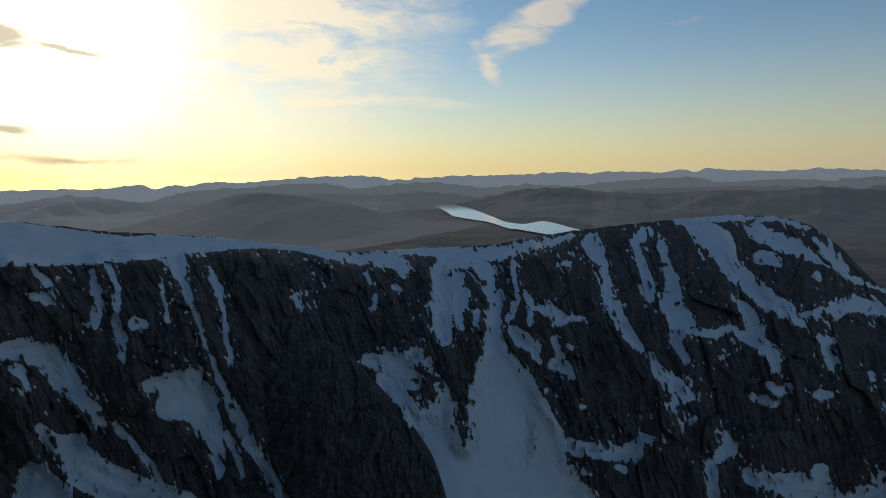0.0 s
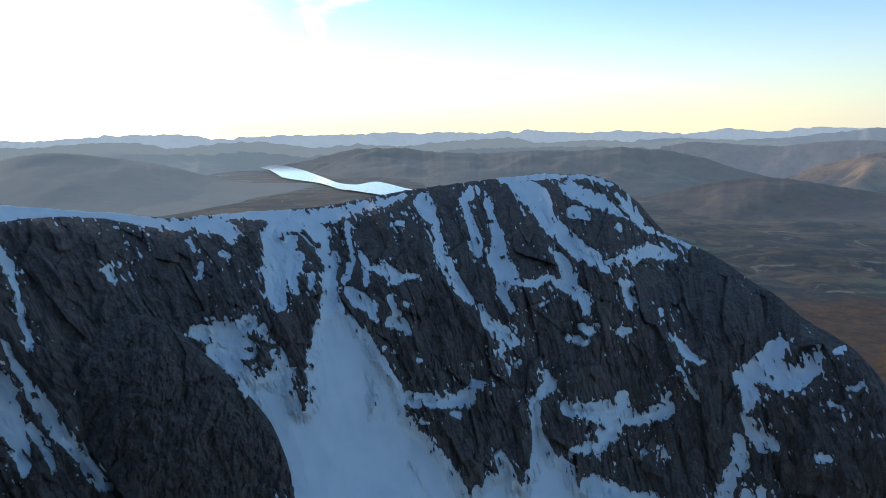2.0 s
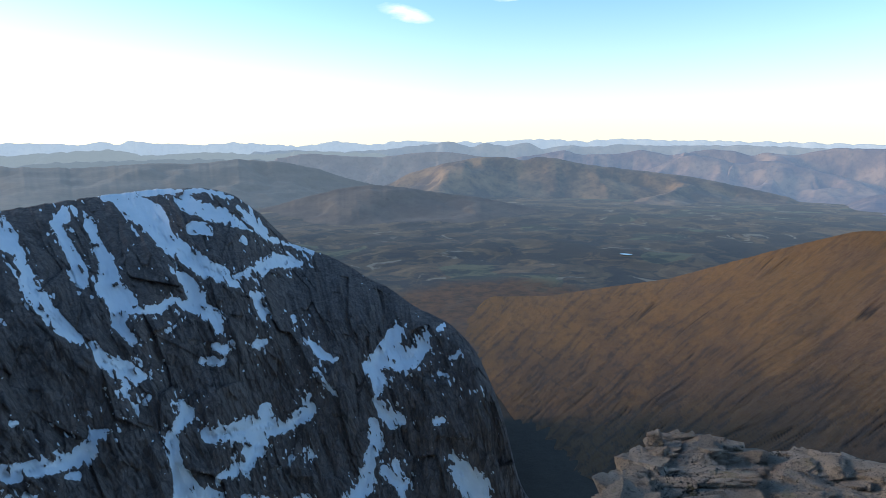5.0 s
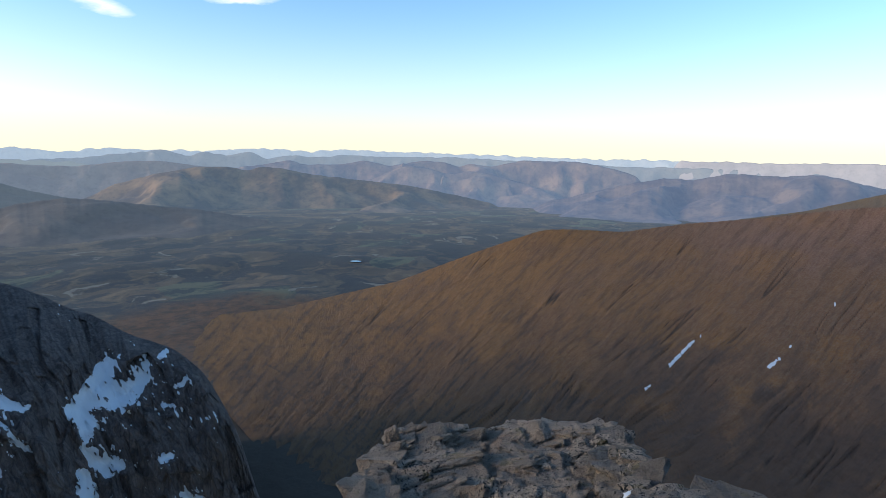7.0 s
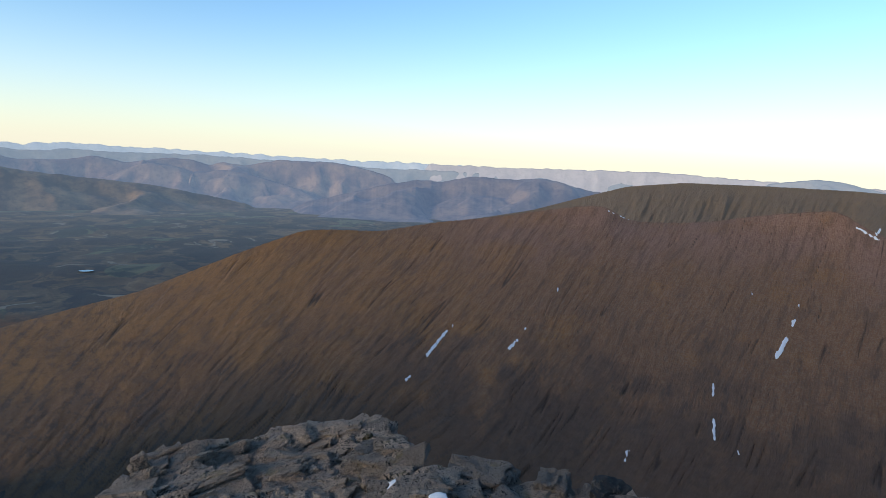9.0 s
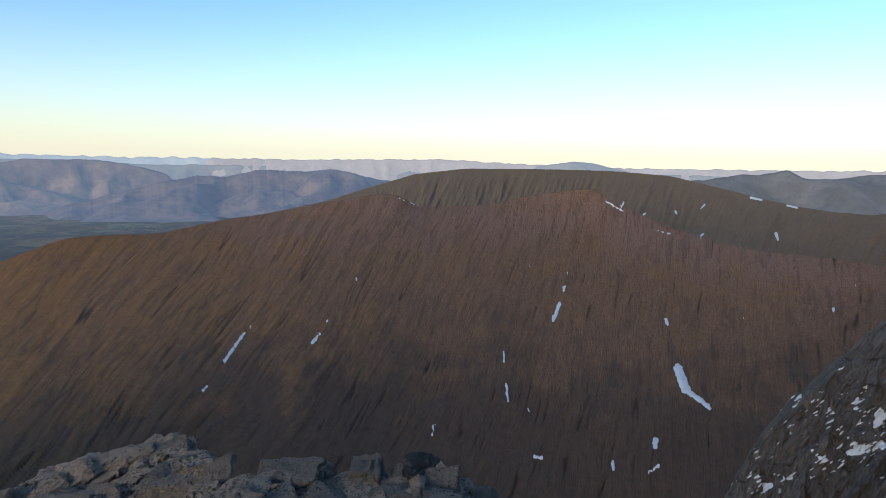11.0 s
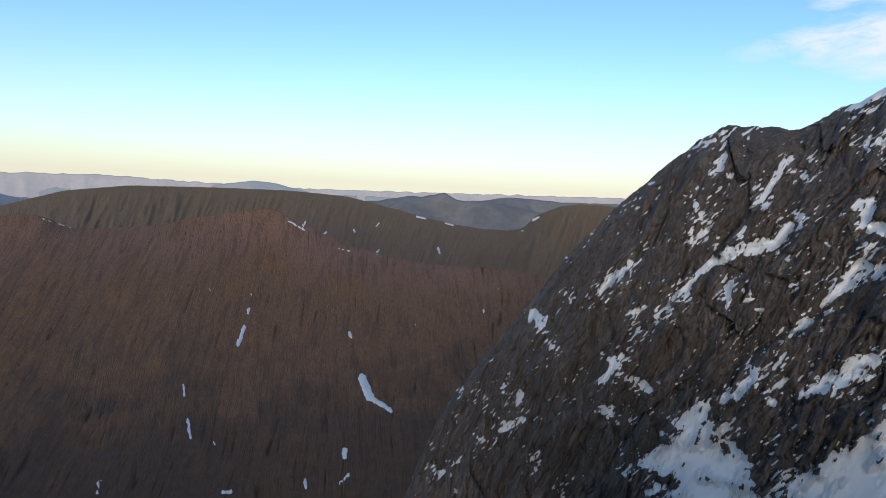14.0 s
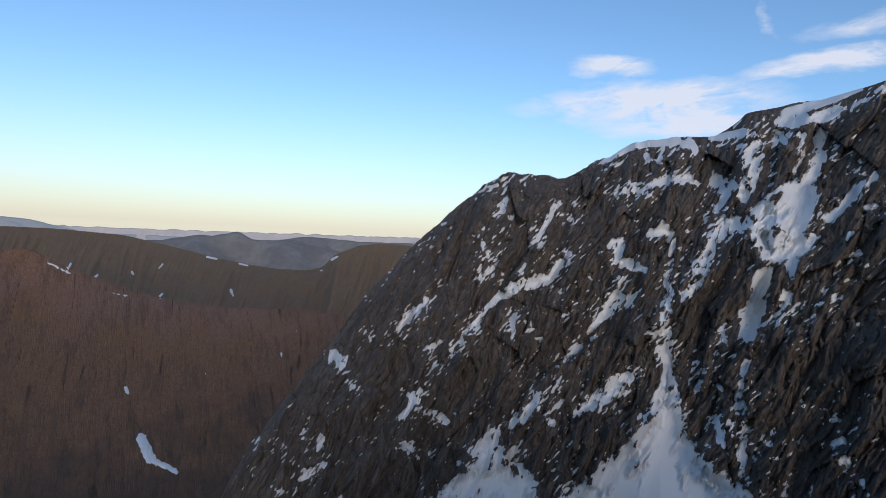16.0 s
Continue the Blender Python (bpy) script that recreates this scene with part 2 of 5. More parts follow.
def valley_material():
    """Strath floor: rough grass and heather, plantation blocks, pale fields and peat, with haze put in as emission far
    off.
    """
    m, g = material("valley_moor")
    p = where(g)
    bent = g.add("ShaderNodeVectorMath", (p, g.add("ShaderNodeVectorMath", (g.add("ShaderNodeTexNoise", {"Vector": p, "Scale": 0.006, "Detail": 5.0}).outputs["Color"], (240, 240, 0)), operation="MULTIPLY").outputs[0]), operation="ADD").outputs[0]
    flat = g.add("ShaderNodeMapping", {"Vector": bent, "Rotation": (0, 0, radians(-55)), "Scale": (0.7, 1, 0)}).outputs[0]
    n1, n2, n3, n4 = g.noise(flat, 0.004, 7, 0.62), g.noise(flat, 0.010, 7, 0.62), g.noise(p, 0.045, 7, 0.7), g.noise(flat, 0.022, 6, 0.65)
    lot = g.add("ShaderNodeSeparateColor", (g.add("ShaderNodeTexVoronoi", {"Vector": flat, "Scale": 0.007}).outputs["Color"],))
    c = g.mix(g.span(n1, 0.38, 0.62), (0.092, 0.078, 0.064, 1), (0.190, 0.134, 0.086, 1))
    c = g.mix(g.math("MULTIPLY", g.span(n4, 0.50, 0.62), 0.6), c, (0.265, 0.184, 0.108, 1))
    c = g.mix(g.math("MULTIPLY", g.span(n3, 0.50, 0.64), 0.45), c, (0.10, 0.086, 0.075, 1))
    c = g.mix(g.math("MULTIPLY", g.span(lot.outputs[1], 0.88, 0.90), 0.7), c, (0.17, 0.175, 0.105, 1))
    c = g.mix(g.math("MULTIPLY", g.span(g.math("ADD", n2, g.math("MULTIPLY", lot.outputs[0], 0.10)), 0.51, 0.58), 0.75), c, (0.050, 0.058, 0.062, 1))
    c = g.mix(g.math("MULTIPLY", g.span(g.noise(flat, 0.008, 7, 0.6, 1.0), 0.62, 0.66), 0.8), c, (0.31, 0.26, 0.19, 1))
    near = g.span(g.math("ADD", g.add("ShaderNodeVectorMath", (p, (940, 640, -330)), operation="DISTANCE").outputs["Value"], g.math("MULTIPLY", n2, 160)), 370, 290)
    c = g.mix(g.math("MULTIPLY", near, g.span(n4, 0.3, 0.5, 0.6, 1.0)), c, g.mix(g.span(n3, 0.38, 0.62), (0.200, 0.098, 0.050), (0.098, 0.064, 0.040)))
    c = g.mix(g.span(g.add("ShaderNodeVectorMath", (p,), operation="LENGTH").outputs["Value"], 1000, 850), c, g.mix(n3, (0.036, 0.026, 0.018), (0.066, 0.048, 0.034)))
    # blue-grey emission from 1700 m outwards is painted-in haze
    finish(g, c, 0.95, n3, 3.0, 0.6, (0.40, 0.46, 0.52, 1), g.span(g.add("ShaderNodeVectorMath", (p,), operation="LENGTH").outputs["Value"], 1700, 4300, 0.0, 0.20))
    return m


VALLEY = valley_material()


def water_material():
    """Loch water, its shading normal tilted towards the camera to mirror bright sky, not the hills."""
    m, g = material("loch_water")
    n = g.span(g.noise(where(g), 0.02, 5), 0.35, 0.65, -0.0345, -0.0325)
    lean = g.add("ShaderNodeVectorMath", (g.add("ShaderNodeCombineXYZ", (0.0, n, 1.0)).outputs[0],), operation="NORMALIZE").outputs[0]
    b = g.add("ShaderNodeBsdfPrincipled", {"Base Color": (0.08, 0.09, 0.09, 1), "Roughness": 0.2, "Normal": lean, "Coat Weight": 1.0, "Coat Roughness": 0.1, "Coat Normal": lean})
    g.add("ShaderNodeOutputMaterial", (b.outputs[0],))
    return m


WATER = water_material()

# ---------------------------------------------------------------- noise on arrays


def hashed(i, j, seed):
    h = (i.astype(np.int64) * 374761393 + j.astype(np.int64) * 668265263 + seed * 974634533) & 0xFFFFFFFF
    h = ((h ^ (h >> 13)) * 1274126177) & 0xFFFFFFFF
    return ((h ^ (h >> 16)) & 0xFFFF) / 65536.0 * 2 * np.pi


def perlin(x, y, seed=0):
    i, j = np.floor(x), np.floor(y)
    fx, fy = x - i, y - j
    u, v = fx * fx * fx * (fx * (fx * 6 - 15) + 10), fy * fy * fy * (fy * (fy * 6 - 15) + 10)

    def corner(a, b):
        h = hashed(i + a, j + b, seed)
        return np.cos(h) * (fx - a) + np.sin(h) * (fy - b)
    top = corner(0, 0) * (1 - u) + corner(1, 0) * u
    low = corner(0, 1) * (1 - u) + corner(1, 1) * u
    return (top * (1 - v) + low * v) * 1.5


def fbm(x, y, octaves=4, seed=0, gain=0.5):
    t, a = 0, 1.0
    for k in range(octaves):
        t = t + a * perlin(x, y, seed + k)
        x, y, a = x * 2.03 + 11.3, y * 2.03 + 5.7, a * gain
    return t


def ridged(x, y, octaves=4, seed=0, gain=0.5):
    t, a, n = 0, 1.0, 0
    for k in range(octaves):
        t = t + a * (1 - 2 * np.abs(perlin(x, y, seed + k)))
        n += a
        x, y, a = x * 2.03 + 3.1, y * 2.03 + 7.7, a * gain
    return t / n


def facets(x, y, seed=0):
    """Tilted flat facets with sharp joints between them, and the nearness to a joint (0 to 1)."""
    i, j = np.floor(x), np.floor(y)
    best, second, value = np.full(x.shape, 9.0), np.full(x.shape, 9.0), np.zeros(x.shape)
    for a in (-1, 0, 1):
        for b in (-1, 0, 1):
            p, q = i + a, j + b
            h = [hashed(p, q, seed + 31 * k) / (2 * np.pi) for k in range(5)]
            dx, dy = x - p - h[0], y - q - h[1]
            d = dx * dx + dy * dy
            nearer = d < best
            second = np.where(nearer, best, np.minimum(second, d))
            value = np.where(nearer, (h[2] - 0.5) * 1.1 + (h[3] - 0.5) * 2.2 * dx + (h[4] - 0.5) * 2.2 * dy, value)
            best = np.where(nearer, d, best)
    return value, 1 - np.minimum((np.sqrt(second) - np.sqrt(best)) / 0.12, 1)


def smooth(t):
    t = np.clip(t, 0, 1)
    return t * t * (3 - 2 * t)


def curve_through(points, b, soft=1.0):
    """Values along the bearing b through (bearing, value) pairs, rounded over soft degrees."""
    p = np.array(sorted(points), float)
    return sum(w * np.interp(b + o * soft, p[:, 0], p[:, 1]) for o, w in ((-1, 0.15), (-0.5, 0.2), (0, 0.3), (0.5, 0.2), (1, 0.15)))


def grid_mesh(name, xyz, mat, keep=None, attributes=None, smooth_shade=True):
    """A mesh over a grid of points (rows, columns, 3); keep: which vertices may carry faces."""
    rows, cols = xyz.shape[:2]
    idx = np.arange(rows * cols).reshape(rows, cols)
    quads = np.stack([idx[:-1, :-1], idx[1:, :-1], idx[1:, 1:], idx[:-1, 1:]], -1).reshape(-1, 4)
    co = xyz.reshape(-1, 3)
    if keep is not None:
        quads = quads[keep.reshape(-1)[quads].any(1)]
        used, inverse = np.unique(quads, return_inverse=True)
        quads, co = inverse.reshape(-1, 4), co[used]
        attributes = {k: v.reshape(-1)[used] for k, v in (attributes or {}).items()}
    me = bpy.data.meshes.new(name)
    me.vertices.add(len(co))
    me.vertices.foreach_set("co", co.astype(np.float32).ravel())
    me.loops.add(len(quads) * 4)
    me.loops.foreach_set("vertex_index", quads.astype(np.int32).ravel())
    me.polygons.add(len(quads))
    me.polygons.foreach_set("loop_start", np.arange(0, len(quads) * 4, 4, dtype=np.int32))
    me.polygons.foreach_set("use_smooth", np.full(len(quads), smooth_shade))
    me.update(calc_edges=True)
    for k, v in (attributes or {}).items():
        me.attributes.new(k, "FLOAT", "POINT").data.foreach_set("value", v.astype(np.float32).ravel())
    me.materials.append(mat)
    return new(name, me)


class Slope:
    """A mountainside round the corrie: for each bearing a crest (distance, height) and a foot, and behind the crest a back slope."""

    def __init__(self, crest, foot, b0, b1, columns, rows, bulge=0.0, back=6, back_fall=0.14, soft=0.6, steep_back=True, jag=0.8, relax=0.0):
        b = np.linspace(b0, b1, columns)
        cr, cz = (curve_through([(p[0], p[k]) for p in crest], b, soft) for k in (1, 2))
        fr, fz = (curve_through([(p[0], p[k]) for p in foot], b, 3.0) for k in (1, 2))
        s = np.linspace(0, 1, rows)[:, None]
        w = s + bulge * np.sin(np.pi * s) * (1 - s)
        rim = jag * (fbm(b * cr / 700, b * 0 + 3.3, 5, 17, 0.6) - 0.25 * np.abs(perlin(b * cr / 300, b * 0 + 1.7, 19)))
        r, z = cr + (fr - cr) * w, cz + (fz - cz) * s + rim * np.maximum(0, 1 - 14 * s)
        if relax:
            even = sum(np.interp(b + k, b, cz) for k in np.linspace(-relax, relax, 15)) / 15
            z = z + (even - cz) * (1 - s) * (1 - np.exp(-9 * s))
        cz = cz + rim
        self.back = back
        if back:
            o = np.array([2.0 * 2.4 ** k for k in range(back)])[::-1, None]
            steep = np.maximum(back_fall, 0.1 - 1.3 * cz / cr) if steep_back else back_fall
            r, z = np.vstack([cr + o, r]), np.vstack([cz - o * steep - 0.6, z])
            s = np.vstack([np.full((back, 1), 0.0), s])
        self.b, self.s, self.r, self.z = np.broadcast_to(b, r.shape), np.broadcast_to(s, r.shape), r, z
        self.e = np.degrees(np.arctan2(z, r))
        self.front = np.arange(len(r))[:, None] >= back

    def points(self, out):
        """The surface, each point moved out metres towards the camera, so its place in view stays."""
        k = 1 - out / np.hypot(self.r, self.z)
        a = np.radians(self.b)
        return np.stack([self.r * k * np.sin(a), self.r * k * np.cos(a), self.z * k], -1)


def gullies(b, e, runs):
    """Depth in degrees inside a set of tapering runs of snow, each a chain of (bearing, dip, half width); negative outside."""
    best = np.full(b.shape, -9.0)
    c = np.cos(np.radians(e))
    for run in runs:
        for k in range(0, len(run) - 3, 3):
            b0, e0, w0, b1, e1, w1 = run[k:k + 6]
            reach = 1.06 * max(w0, w1) / math.cos(radians(min(e0, e1))) + 1.5
            near = (b > min(b0, b1) - reach) & (b < max(b0, b1) + reach)
            x, y = (b[near] - b0) * c[near], e[near] - e0
            dx, dy = (b1 - b0) * math.cos(radians((e0 + e1) / 2)), e1 - e0
            t = np.clip((x * dx + y * dy) / (dx * dx + dy * dy + 1e-9), 0, 1)
            best[near] = np.maximum(best[near], w0 + (w1 - w0) * t - np.hypot(x - t * dx, y - t * dy))
    return best


def ragged(b, e, runs, ribs, metres, slant, seed, rock, torn=0.27, calm=0.0, more=0.04):
    """Snow depth with edges that follow the joints of the rock, and rock ribs that break through; metres per degree, slant of the rock's grain, rock: how far it stands out, calm: where wind has smoothed it."""
    u, v = b * metres, e * metres
    wb, we = 0.07 * fbm(u / 12, v / 12, 2, seed), 0.07 * fbm(u / 12 + 9, v / 12, 2, seed + 3)
    d = np.minimum(gullies(b + wb, e + we, runs), -gullies(b + wb, e + we, ribs))
    g = (u + slant * v)
    rough = 1 - calm
    tear = torn * rough * (fbm(g / 4.5, v / 11, 5, seed + 5, 0.54) + 0.75 * facets(g / 2.6, v / 6.0, seed + 8)[0])
    island = np.maximum(fbm(g / 5, v / 11, 3, seed + 11, 0.5) - 0.50, 0) * 2.6
    return d + tear * (0.7 + 0.6 * smooth(d / 0.5)) - 0.05 * rock * rough + more - island * rough * smooth(1.2 - d)


def blurred(a, n):
    """Mean over n cells to each side, twice, along both axes."""
    for axis in (0, 1, 0, 1):
        pad = [(0, 0), (0, 0)]
        pad[axis] = (n + 1, n)
        c = np.cumsum(np.pad(a, pad, mode="edge"), axis)
        hi, lo = [slice(None)] * 2, [slice(None)] * 2
        hi[axis], lo[axis] = slice(2 * n + 1, None), slice(None, -2 * n - 1)
        a = (c[tuple(hi)] - c[tuple(lo)]) / (2 * n + 1)
    return a


def snow_over(out, low, depth, thick):
    """Rock and snow surfaces: a thin cover that hugs the rock at its edge, evens it out further in and fills the wide gullies."""
    t, far = smooth(depth / 0.16), smooth((depth - 0.35) / 0.9)
    snow = out * (1 - t) + (blurred(out, 4) * (1 - far) + low * (1 - 0.7 * smooth(depth / 1.6)) * far) * t + thick * np.clip(depth / 0.07, -1, 1) + 0.3 * t
    return np.where(depth > 0.10, np.minimum(out, snow - 0.4 * thick), out), snow


# ---------------------------------------------------------------- snow on the crags: runs of (bearing, dip, half width) in degrees
DEARG_SNOW = []
DEARG_SNOW += [(4.7, -11.8, 0.4, 4.6, -14.9, 0.69, 4.7, -16.9, 1.09, 5, -18.8, 2.08, 5.3, -20.8, 2.97, 5.5, -23.7, 3.22, 4.6, -27.2, 3.71, 3.2, -30.4, 4.46), (6.6, -19.6, 1.39, 8.3, -22.2, 1.49, 9.6, -24.3, 1.49, 9.9, -26.3, 1.49, 11, -28.8, 1.88, 13.9, -31.5, 1.98, 15.4, -33.9, 2.23), (8.4, -28.8, 2.97, 9, -32.5, 3.96), (0.7, -8.7, 1.49, 0.3, -9.6, 1.58, 0, -11.5, 1.39, -0.3, -13.8, 1.09, -0.2, -15.7, 0.69), (2.7, -8.7, 1.09, 3.8, -9.8, 0.94, 4.1, -11, 0.59, 4.5, -11.8, 0.45)]
DEARG_SNOW += [(-6.7, -7.6, 0.4, -4.1, -7.5, 0.3, -1.9, -7.5, 0.4, 1.3, -7.9, 0.59, 5.2, -8, 0.64, 7, -7.4, 0.49, 10.3, -6.8, 0.3, 11.8, -6.3, 0.2), (-6.4, -8, 0.79, -5, -8.4, 0.69, -3.9, -9, 0.59), (-4.9, -10.8, 0.2, -4.4, -11.1, 0.25), (1.5, -11.7, 0.79, 1, -13.5, 0.64, 1.4, -14.7, 0.3), (2.9, -13.5, 0.35, 2.7, -14.5, 0.25), (-7.6, -17.3, 0.59, -5.9, -17.9, 1.09, -4, -18.1, 1.39, -3, -17.2, 0.79, -2.6, -16.8, 0.35), (-5.6, -19.1, 1.24, -3.9, -20.6, 1.29, -2.2, -23.4, 1.58, -0.3, -25.6, 2.97, 1.2, -27.8, 4.21)]
DEARG_SNOW += [(-1.9, -17.9, 0.59, -2, -19, 0.64, -0.7, -20.2, 0.64, -0.5, -21.6, 0.89, -0.2, -23.2, 1.73), (10.8, -25, 0.69, 15, -25.3, 0.59, 17.7, -25.1, 0.64, 18.3, -24, 0.45, 19.4, -23.8, 0.15), (6.4, -8.8, 0.3, 6.4, -10.3, 0.25, 6.9, -11.8, 0.3, 6.4, -13.2, 0.3, 5.7, -14.6, 0.2), (7.4, -11.4, 0.2, 8.2, -12.9, 0.35, 7.9, -14.4, 0.3), (6.3, -14.9, 0.45, 7.2, -15.8, 0.79, 8.3, -16.5, 0.64, 8.7, -17.9, 0.25), (8.6, -13, 0.25, 9.8, -13.1, 0.64, 10.8, -13.9, 0.64, 11.8, -13.8, 0.3, 13, -13.8, 0.15)]
DEARG_SNOW += [(10.2, -15.6, 0.25, 10.7, -17.2, 0.45, 10.1, -18.1, 0.4, 11.4, -18.3, 0.54, 11.9, -18.9, 0.25), (11.8, -16.3, 0.3, 11.8, -16.4, 0.25), (12.8, -21.6, 0.2, 13, -21.6, 0.2), (11, -8.9, 0.2, 11.5, -8.8, 0.2), (13.1, -27.1, 0.25, 13.2, -27.1, 0.2), (16.2, -26.4, 0.2, 16.8, -26.5, 0.2), (13.5, -6.9, 0.84, 13.9, -7.6, 0.74, 14.6, -8.9, 0.4, 15, -10.2, 0.35, 15, -11.5, 0.54, 15.8, -13.1, 0.64, 16.7, -14.7, 0.59, 17.7, -15.9, 0.45, 18.1, -16.3, 0.2), (18.2, -6.1, 0.64, 17.3, -6.8, 0.3, 17.9, -8.5, 0.35, 18.6, -10.6, 0.49, 18.7, -11.7, 0.4)]
DEARG_SNOW += [(19.6, -7, 0.35, 20.2, -8.9, 0.3, 20.7, -10.7, 0.64, 20.5, -12.3, 0.94, 21.5, -13.6, 0.99, 21, -15.3, 0.45, 21.9, -16.8, 0.35), (19, -16.6, 0.25, 19.7, -18.2, 0.54, 21, -19.1, 0.74, 22.3, -19.9, 0.45), (21, -19.8, 0.35, 21, -20.9, 0.3), (21.7, -22.2, 0.2, 21.8, -22.7, 0.2), (22.5, -22, 0.2, 22.9, -21.6, 0.15), (20.9, -4.9, 0.3, 25, -4.6, 0.25, 28.7, -4.6, 0.15, 30.8, -5.3, 0.15), (22.4, -5.5, 0.69, 23.2, -6, 1.09, 24.2, -6.7, 1.29, 24.9, -8, 0.89, 25.5, -9.1, 0.64, 26.6, -10, 0.79, 27.9, -11.1, 0.84, 29.4, -12, 0.69, 30.7, -13, 0.25)]
DEARG_SNOW += [(26.8, -5.6, 0.54, 28.7, -6.5, 0.69, 30.2, -6.8, 0.54, 30.9, -7.6, 0.4, 32.4, -8.3, 0.15), (27.5, -7.8, 0.54, 28.6, -8.1, 0.45), (31.3, -6.2, 0.2, 32.6, -7.6, 0.54, 33.8, -9.1, 0.2, 35.5, -9.7, 0.15, 37.7, -10.5, 0.1), (31.6, -9.1, 0.3, 31.7, -9.4, 0.25), (30.7, -12.3, 0.25, 32.9, -11.8, 0.49, 34.2, -11, 0.64, 35.3, -11.3, 0.54, 36.6, -11.4, 0.2), (25.6, -11.4, 0.2, 26.7, -12.5, 0.49, 27.4, -13.8, 0.64, 27.7, -14.9, 0.4), (22, -14.4, 0.3, 24.2, -14.5, 0.35, 25.3, -14, 0.35, 27.7, -14.9, 0.49, 28.8, -15.7, 0.64, 29, -16.8, 0.35)]
DEARG_SNOW += [(28.4, -18.1, 0.2, 29.3, -18.6, 0.45, 30, -18.1, 0.25), (27.4, -19.3, 0.25, 29, -19.5, 0.35), (24.7, -16.4, 0.15, 25.3, -16.1, 0.15), (32.1, -14.1, 0.4, 32.5, -14.2, 0.4, 32.6, -15.2, 0.2, 33.1, -16.5, 0.1), (32.3, -18.4, 0.45, 33, -18.2, 0.25), (35.8, -16.2, 0.15, 35.8, -16.6, 0.15), (36.7, -18.3, 0.15, 38.1, -19.8, 0.4, 39.2, -20.3, 0.25, 39.9, -20.2, 0.1), (37.3, -20.9, 0.15, 38.4, -22.3, 0.25, 39.3, -23.4, 0.15), (45.3, -18, 0.54, 44.4, -20.1, 1.24, 42.7, -21.1, 0.64, 43.6, -22.5, 0.69, 43.2, -23.8, 0.25)]
DEARG_SNOW += [(44.8, -20.1, 1.24, 46.6, -20.6, 0.89, 47.8, -19.5, 0.64, 48.2, -18.4, 0.25), (43.1, -24.1, 0.25, 44, -25.2, 0.69, 45, -25.9, 0.79, 45.8, -26, 0.4), (42.9, -26, 0.4, 43.2, -27.9, 0.59, 42.4, -29.4, 0.49, 42, -31.3, 0.59, 40.9, -32.4, 0.79, 38.1, -33.2, 0.69), (45.1, -29.6, 0.35, 45.6, -31.4, 0.35, 45.9, -32.9, 0.3), (25.3, -22.6, 0.3, 25.9, -23.5, 0.54, 24.5, -24.9, 0.49, 24.3, -26.1, 0.59, 24.8, -28, 0.59, 25.2, -30, 1.09, 26.1, -31.7, 2.23, 26.3, -34.4, 3.96)]
DEARG_SNOW += [(27.5, -25.5, 0.64, 29.4, -25.7, 0.79, 31.4, -25.6, 1.09, 34, -25.6, 0.64, 36.2, -25, 0.59, 36.9, -24.4, 0.4), (32.6, -24.5, 0.64, 32.7, -24, 0.49), (36.5, -23.8, 0.25, 36.8, -23.4, 0.2), (31.8, -27, 0.84, 30.5, -28.3, 0.64), (29.5, -28.7, 0.45, 28.3, -29, 0.35), (30.5, -32.2, 1.39, 33.4, -32.3, 0.79, 36.3, -32.7, 0.4), (36.7, -28.4, 0.3, 36.7, -28.1, 0.25), (34.8, -28.4, 0.15, 34.9, -28.5, 0.15), (50.7, -29.1, 0.25, 51.9, -30.5, 0.94, 53.3, -31.8, 1.29), (49.2, -26.1, 0.4, 49.8, -26, 0.25), (51, -20.4, 0.2, 51.4, -20, 0.2), (49.5, -17.8, 0.2, 49.9, -17.5, 0.15)]
DEARG_SNOW += [(49.5, -21.9, 0.15, 50.3, -22.1, 0.1), (21, -30, 0.49, 21.8, -31.5, 0.89, 21.2, -32.8, 1.58, 19.9, -34.2, 2.23), (-37, -4.7, 1.73, -34, -5.2, 1.58, -30.6, -5.7, 1.34, -27.8, -6, 0.99, -24.3, -6, 0.94, -21.6, -6.1, 0.59, -18.8, -6.1, 0.49, -15.9, -6.3, 0.4, -12.9, -6.9, 0.35, -9.9, -7.8, 0.4, -7.8, -8.2, 0.45, -4.6, -7.9, 0.4), (-23.9, -7, 0.79, -23.7, -8.7, 0.49, -23.1, -10.7, 0.3, -22.5, -12.5, 0.2, -22.2, -14.2, 0.15, -21.6, -16.2, 0.2, -20.8, -18.7, 0.25, -19.8, -21.2, 0.54, -18.9, -23.2, 0.54, -17.6, -25.7, 0.45, -16.1, -28.3, 0.4)]
DEARG_SNOW += [(-21.1, -8.4, 0.2, -20.6, -10.4, 0.25, -20.3, -12.5, 0.15, -20.2, -14.9, 0.2, -20, -16.4, 0.3), (-34.2, -6.8, 0.2, -33.5, -8.1, 0.3, -33.5, -9.5, 0.4), (-30.2, -7.6, 0.2, -30, -10.4, 0.35, -30.5, -11.9, 0.4), (-29.1, -7.2, 0.25, -28.5, -9.2, 0.2, -28.9, -11.5, 0.3, -28.6, -13.4, 0.4, -28.6, -15.2, 0.2), (-27.5, -12.2, 0.49, -26.8, -12.4, 0.4), (-25.2, -9, 0.15, -24.9, -12.4, 0.15), (-34.4, -9.1, 0.25, -34.2, -9.3, 0.2), (-36.6, -13, 0.64, -35.5, -13.1, 0.84, -34.1, -13.9, 0.89, -33.1, -15.4, 0.94, -32.3, -16.9, 0.74, -31.3, -18.4, 0.54, -30.6, -19.9, 0.25)]
